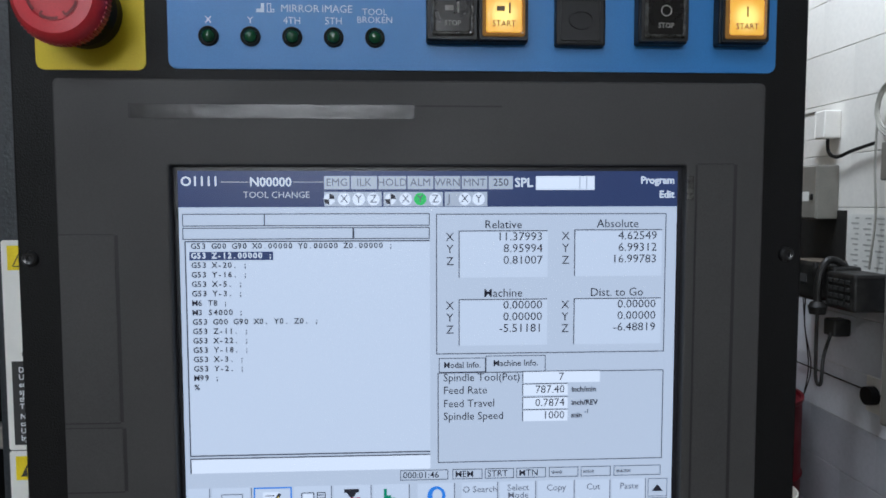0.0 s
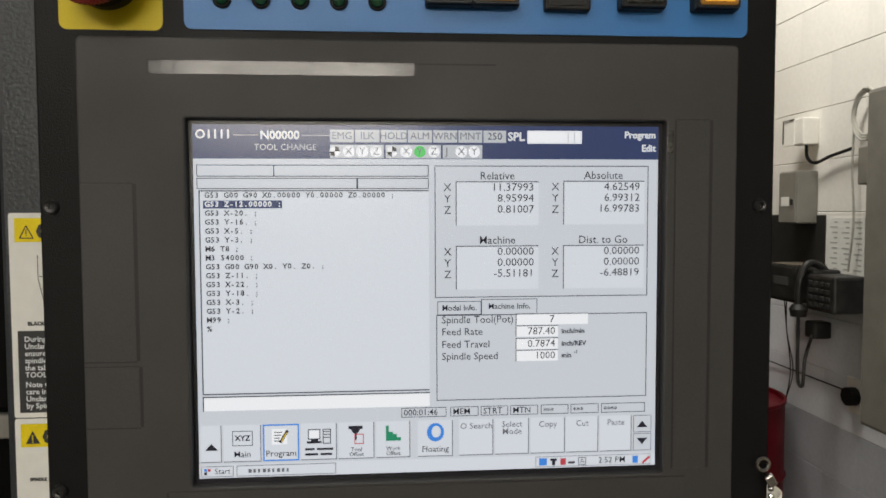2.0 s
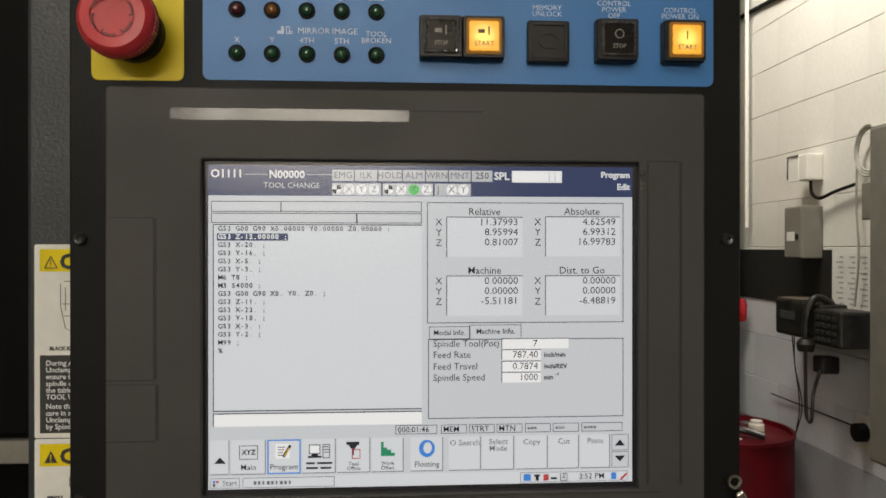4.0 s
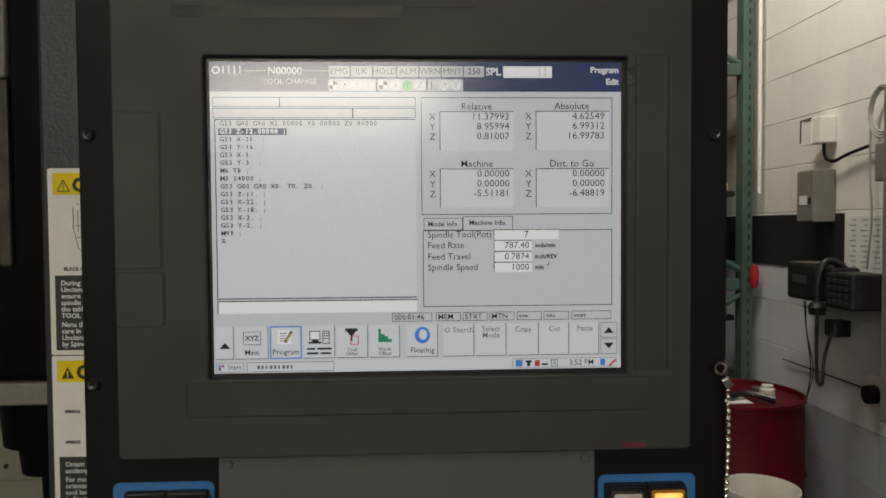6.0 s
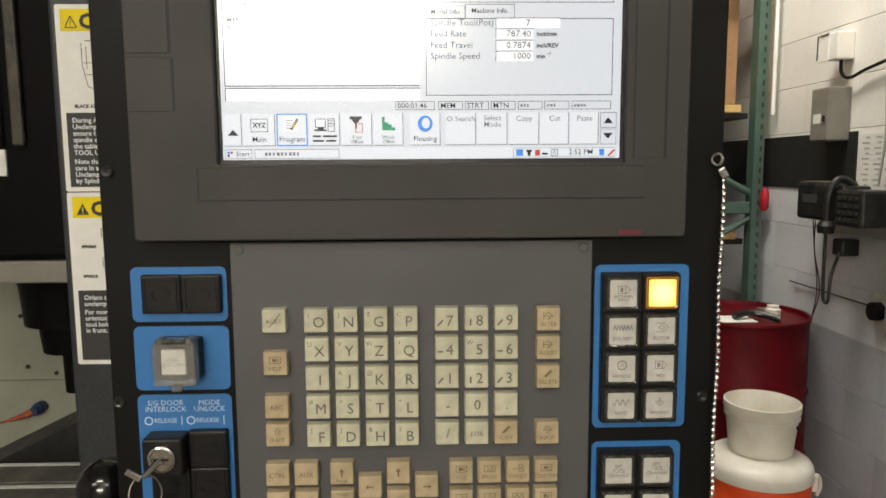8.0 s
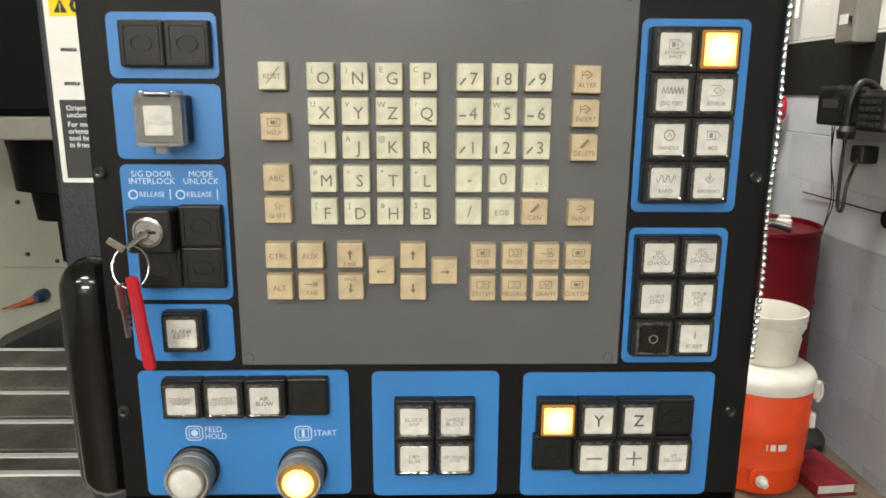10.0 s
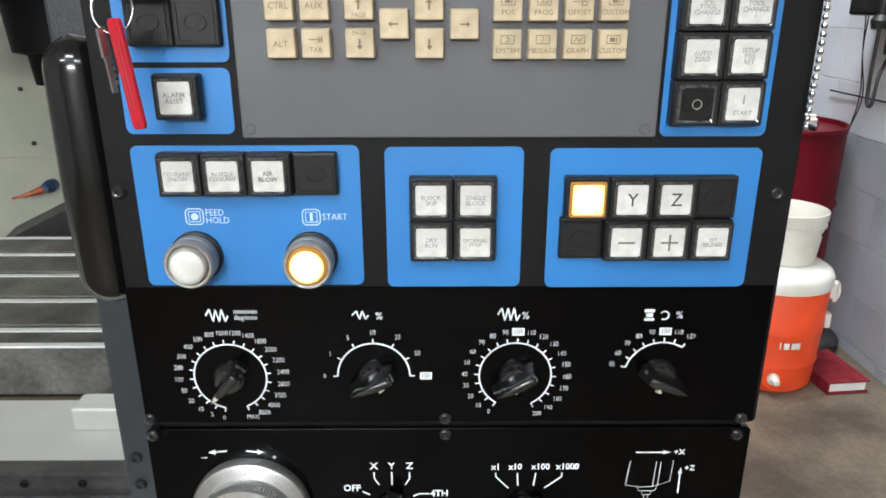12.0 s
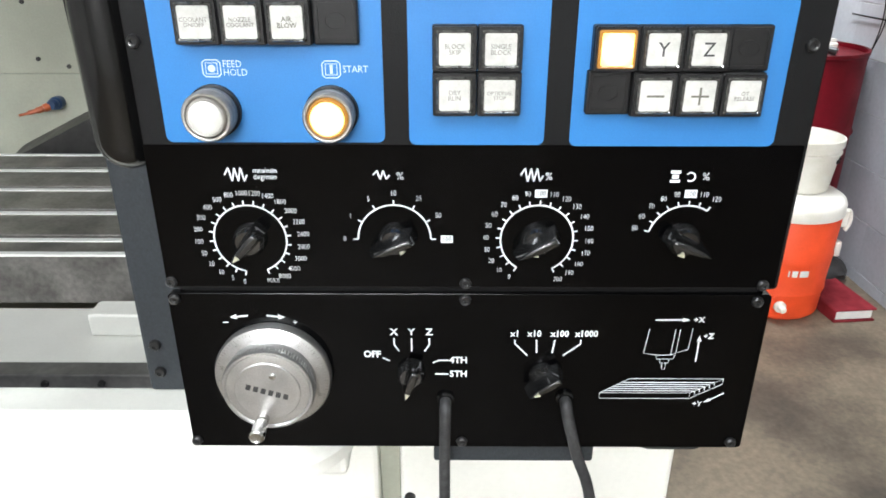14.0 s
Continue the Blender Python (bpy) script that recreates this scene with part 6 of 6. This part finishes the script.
jb = thing("junction_box", "small grey junction box beside the cabinet", "junction box", (W, 2.06, 1.84))
part("case", box(-0.075, -0.001, 0.0, 0.085, 0.0, 0.14, 0.005), GREY_BOX, jb)
part("conduit", tube([(-0.04, 0.05, 0.14), (-0.04, 0.05, 0.20)], 0.012, 10), SCREW, jb)
notice = thing("paper_notice", "printed white paper sheets taped to the wall", "notice", (W, 2.195, 1.35))
part("sheet", box(-0.0045, -0.001, 0.0, 0.235, 0.0, 0.365), PAPER, notice)
bm = bmesh.new()
for k in range(16):
    for c in range(3):
        add_box(bm, -0.0052, -0.0046, 0.014 + 0.075 * c, 0.060 + 0.075 * c - 0.012 * ((k * 7 + c) % 3), 0.345 - 0.021 * k, 0.351 - 0.021 * k)
tagged(part("print_bars", bm, material("pale_print", (0.42, 0.42, 0.40), 0.7), notice), "rows of pale print", kind="stuff")
phone = thing("wall_phone", "dusty black wall telephone with handset on its cradle", "telephone", (W, 2.30, 1.38))
part("base_box", box(-0.150, -0.001, 0.110, 0.320, -0.020, 0.138, 0.014), PHONE, phone)
part("dusty_top", box(-0.142, -0.006, 0.118, 0.312, 0.1375, 0.1400, 0.001), DUST, phone, "brown dust film on the top")
part("key_face", box(-0.150, -0.001, -0.145, 0.035, -0.030, 0.112, 0.012), PHONE, phone)
part("cradle", box(-0.120, -0.001, 0.030, 0.120, -0.010, 0.125, 0.010), PHONE, phone)
bm = bmesh.new()
for r in range(4):
    for c in range(4):
        add_box(bm, -0.1545, -0.149, -0.123 + 0.036 * c, -0.099 + 0.036 * c, 0.072 - 0.028 * r, 0.088 - 0.028 * r, 0.001, 1)
part("dial_keys", bm, material("grey_phone_keys", (0.028, 0.028, 0.027), 0.5), phone)
part("grille", box(-0.152, -0.149, 0.160, 0.270, 0.050, 0.085, 0.001), material("grey_grille", (0.05, 0.05, 0.05), 0.6), phone)
part("handset", tube(curve_points([(-0.050, 0.060, 0.118), (-0.090, 0.062, 0.148), (-0.130, 0.060, 0.146), (-0.158, 0.058, 0.090), (-0.164, 0.060, 0.020), (-0.160, 0.064, -0.050)], 8), 0.015, 12), PHONE, phone, "curved black handset", soft=True)
part("ear_piece", lathe([(0.0, -0.03), (0.03, -0.03), (0.036, 0.0), (0.024, 0.02), (0, 0.02)], 18, "z", (-0.160, 0.064, -0.035)), PHONE, phone, soft=True)
part("jack", box(-0.075, -0.001, 0.085, 0.160, -0.165, -0.095, 0.008), PHONE, phone)
part("handset_cord", tube(curve_points([(-0.160, 0.064, -0.05), (-0.158, 0.068, -0.16), (-0.155, 0.070, -0.30), (-0.150, 0.066, -0.345), (-0.146, 0.046, -0.340), (-0.130, 0.060, -0.24), (-0.070, 0.110, -0.15)], 8), 0.007, 8), PHONE, phone, soft=True)
wire = thing("loose_wire", "thin loose wires hanging down the block wall", "wire", (W, 2.61, 1.36))
for k in range(2):
    part("strand", tube(curve_points([(-0.06, 0.03 - 0.02 * k, 0.0), (-0.04, 0.04, -0.15), (-0.03, 0.02 - 0.02 * k, -0.32), (-0.03, 0.05, -0.46), (-0.02, 0.12 + 0.03 * k, -0.62)], 6), 0.0025, 6), CABLE, wire)
ledge = thing("wall_rod", "thin dark rod fixed along the block wall", "rod", (W, 2.1, 1.030))
part("rod", tube([(-0.012, -0.5, 0.0), (-0.012, 0.80, 0.0)], 0.0032, 8), CABLE, ledge)
ex = thing("red_bottle", "small red bottle on a hook by the rack", "bottle", (1.752, 3.1175, 1.355))
part("bottle", lathe([(0, 0), (0.012, 0.002), (0.021, 0.018), (0.022, 0.085), (0.013, 0.115), (0, 0.122)], 18, "z"), RED_TAG, ex, soft=True)
plug = thing("round_socket", "round dark socket on a pale plate on the wall", "socket", (W, 2.22, 1.02))
part("plate", box(-0.010, -0.001, -0.05, 0.05, -0.07, 0.07, 0.003), WALL_PAINT, plug)
part("socket", tube([(-0.010, 0, 0), (-0.045, 0, 0)], 0.036, 18), CABLE, plug)

rack = thing("pallet_rack", "green steel pallet rack with punched posts", "rack", (1.68, 3.15, -0.12))


def post(x, y):
    bm = bmesh.new()
    outline = [(x - 0.026, y - 0.004), (x + 0.026, y - 0.004), (x + 0.026, y + 0.07), (x + 0.022, y + 0.07), (x + 0.022, y), (x - 0.022, y), (x - 0.022, y + 0.07), (x - 0.026, y + 0.07)]
    rings = [[bm.verts.new((a, b, z)) for a, b in outline] for z in (0.06, 3.66)]
    for i in range(8):
        bm.faces.new((rings[0][i], rings[0][(i + 1) % 8], rings[1][(i + 1) % 8], rings[1][i]))
    bm.faces.new(rings[0])
    bm.faces.new(rings[1])
    p = part("post", bm, RACK, rack)
    bm = bmesh.new()
    for k in range(46):
        add_box(bm, x + 0.003, x + 0.013, y - 0.0052, y - 0.0042, 0.9 + 0.055 * k, 0.925 + 0.055 * k)
    tagged(part("post_holes", bm, BAND, p), "dark punched holes", kind="stuff")


post(0.046, 0.0)
post(-0.90, 0.0)
post(0.046, 1.9)
for z in (1.49, 2.60):
    part("cross_beam", box(-0.873, 0.019, 0.010, 0.050, z - 0.03, z + 0.03, 0.004), RACK, rack)
for z0, z1 in ((1.90, 1.56), (1.44, 1.08), (2.95, 2.62)):
    bm = tube([(-0.62, 0.03, z0 if z0 != 1.44 else z1), (0.035, 0.03, z1 if z0 != 1.44 else z0)], 0.018, 8)
    part("brace", bm, RACK, rack)
for z in (1.32, 1.98):
    part("shelf_deck", box(-0.88, 0.03, 0.10, 1.85, z - 0.03, z, 0.003), BAND, rack)
    part("deck_timber", box(-0.50, -0.02, 0.072, 0.125, z, z + 0.040, 0.004), PINE, rack, "pale timber edge")
carton = thing("cardboard_carton", "large brown cardboard carton on the rack", "carton", (1.25, 3.55, 1.861))
part("carton_body", box(-0.40, 0.405, -0.27, 0.40, 0.045, 0.83, 0.006), CARD, carton)
part("carton_foot", box(-0.36, 0.38, -0.265, 0.38, 0.0, 0.045), PINE, carton)
carton = thing("dark_crate", "dark low crate on the rack shelf", "crate", (1.25, 3.55, 1.201))
part("crate_body", box(-0.40, 0.38, -0.26, 0.40, 0.0, 0.36, 0.01), BAND, carton)
pole = thing("wall_conduit", "white conduit running up the wall by the rack", "conduit", (W, 3.08, FLOOR))
part("conduit", tube([(-0.035, 0.02, 1.9), (-0.035, 0.02, 4.2)], 0.010, 12), WALL_PAINT, pole, soft=True)

# ---- hanging light behind the camera, light bodies added overhead out of view ----
fixture = thing("ceiling_light", "white ceiling light body added above an area lamp, out of view", "ceiling light", CEILING_LAMPS[0], group="ceiling lights")
part("lamp_body", box(-0.65, 0.65, -0.18, 0.18, -0.03, 0.06, 0.01), LAMP_BODY, fixture)
part("hanger", tube([(0, 0, 0.06), (0, 0, 0.36)], 0.008, 8), LAMP_BODY, fixture)
for at in CEILING_LAMPS[1:]:
    copy_thing(fixture, Matrix.Translation(at))
long_lamp = thing("hanging_light", "long bright tube light hanging low in the shop", "hanging light", (-0.75, -5.2, 2.78))
part("tube_cover", box(-0.95, 0.95, -0.06, 0.06, -0.16, 0.16, 0.02), LAMP_GLASS, long_lamp)
part("hanger", tube([(0, 0, 0.16), (0, 0, 1.42)], 0.008, 8), LAMP_BODY, long_lamp)

# ---- block wall pieces ----
COURSE, LONG = 0.2185, 0.437


def block_mesh(name, mat):
    bm = add_box(bmesh.new(), -0.012, 0.004, 0.0002, LONG - 0.0002, 0.0012, COURSE - 0.0012)
    along = [e for e in bm.edges if abs(e.verts[0].co.y - e.verts[1].co.y) > 0.1]
    bmesh.ops.bevel(bm, geom=along, offset=0.0020, segments=1, affect="EDGES")
    me = mesh_of(name, bm)
    me.materials.append(mat)
    return me


# the lowest blocks carry the shade in their colour
white_block, pale_block, shaded_block = block_mesh("block", WALL_PAINT), block_mesh("block", PALE_PAINT), block_mesh("block", SHADED_GREY)
low = 2.176 - 11 * COURSE
for r in range(20):
    z = low + COURSE * r
    for c in range(13):
        y = 0.9 + LONG * (c + 0.5 * (r % 2))
        part("block", shaded_block if z + COURSE < 0.9 else pale_block if z + COURSE < 1.6 else white_block, None, wall_east, at=(WALL_X + 0.0115, y, z))
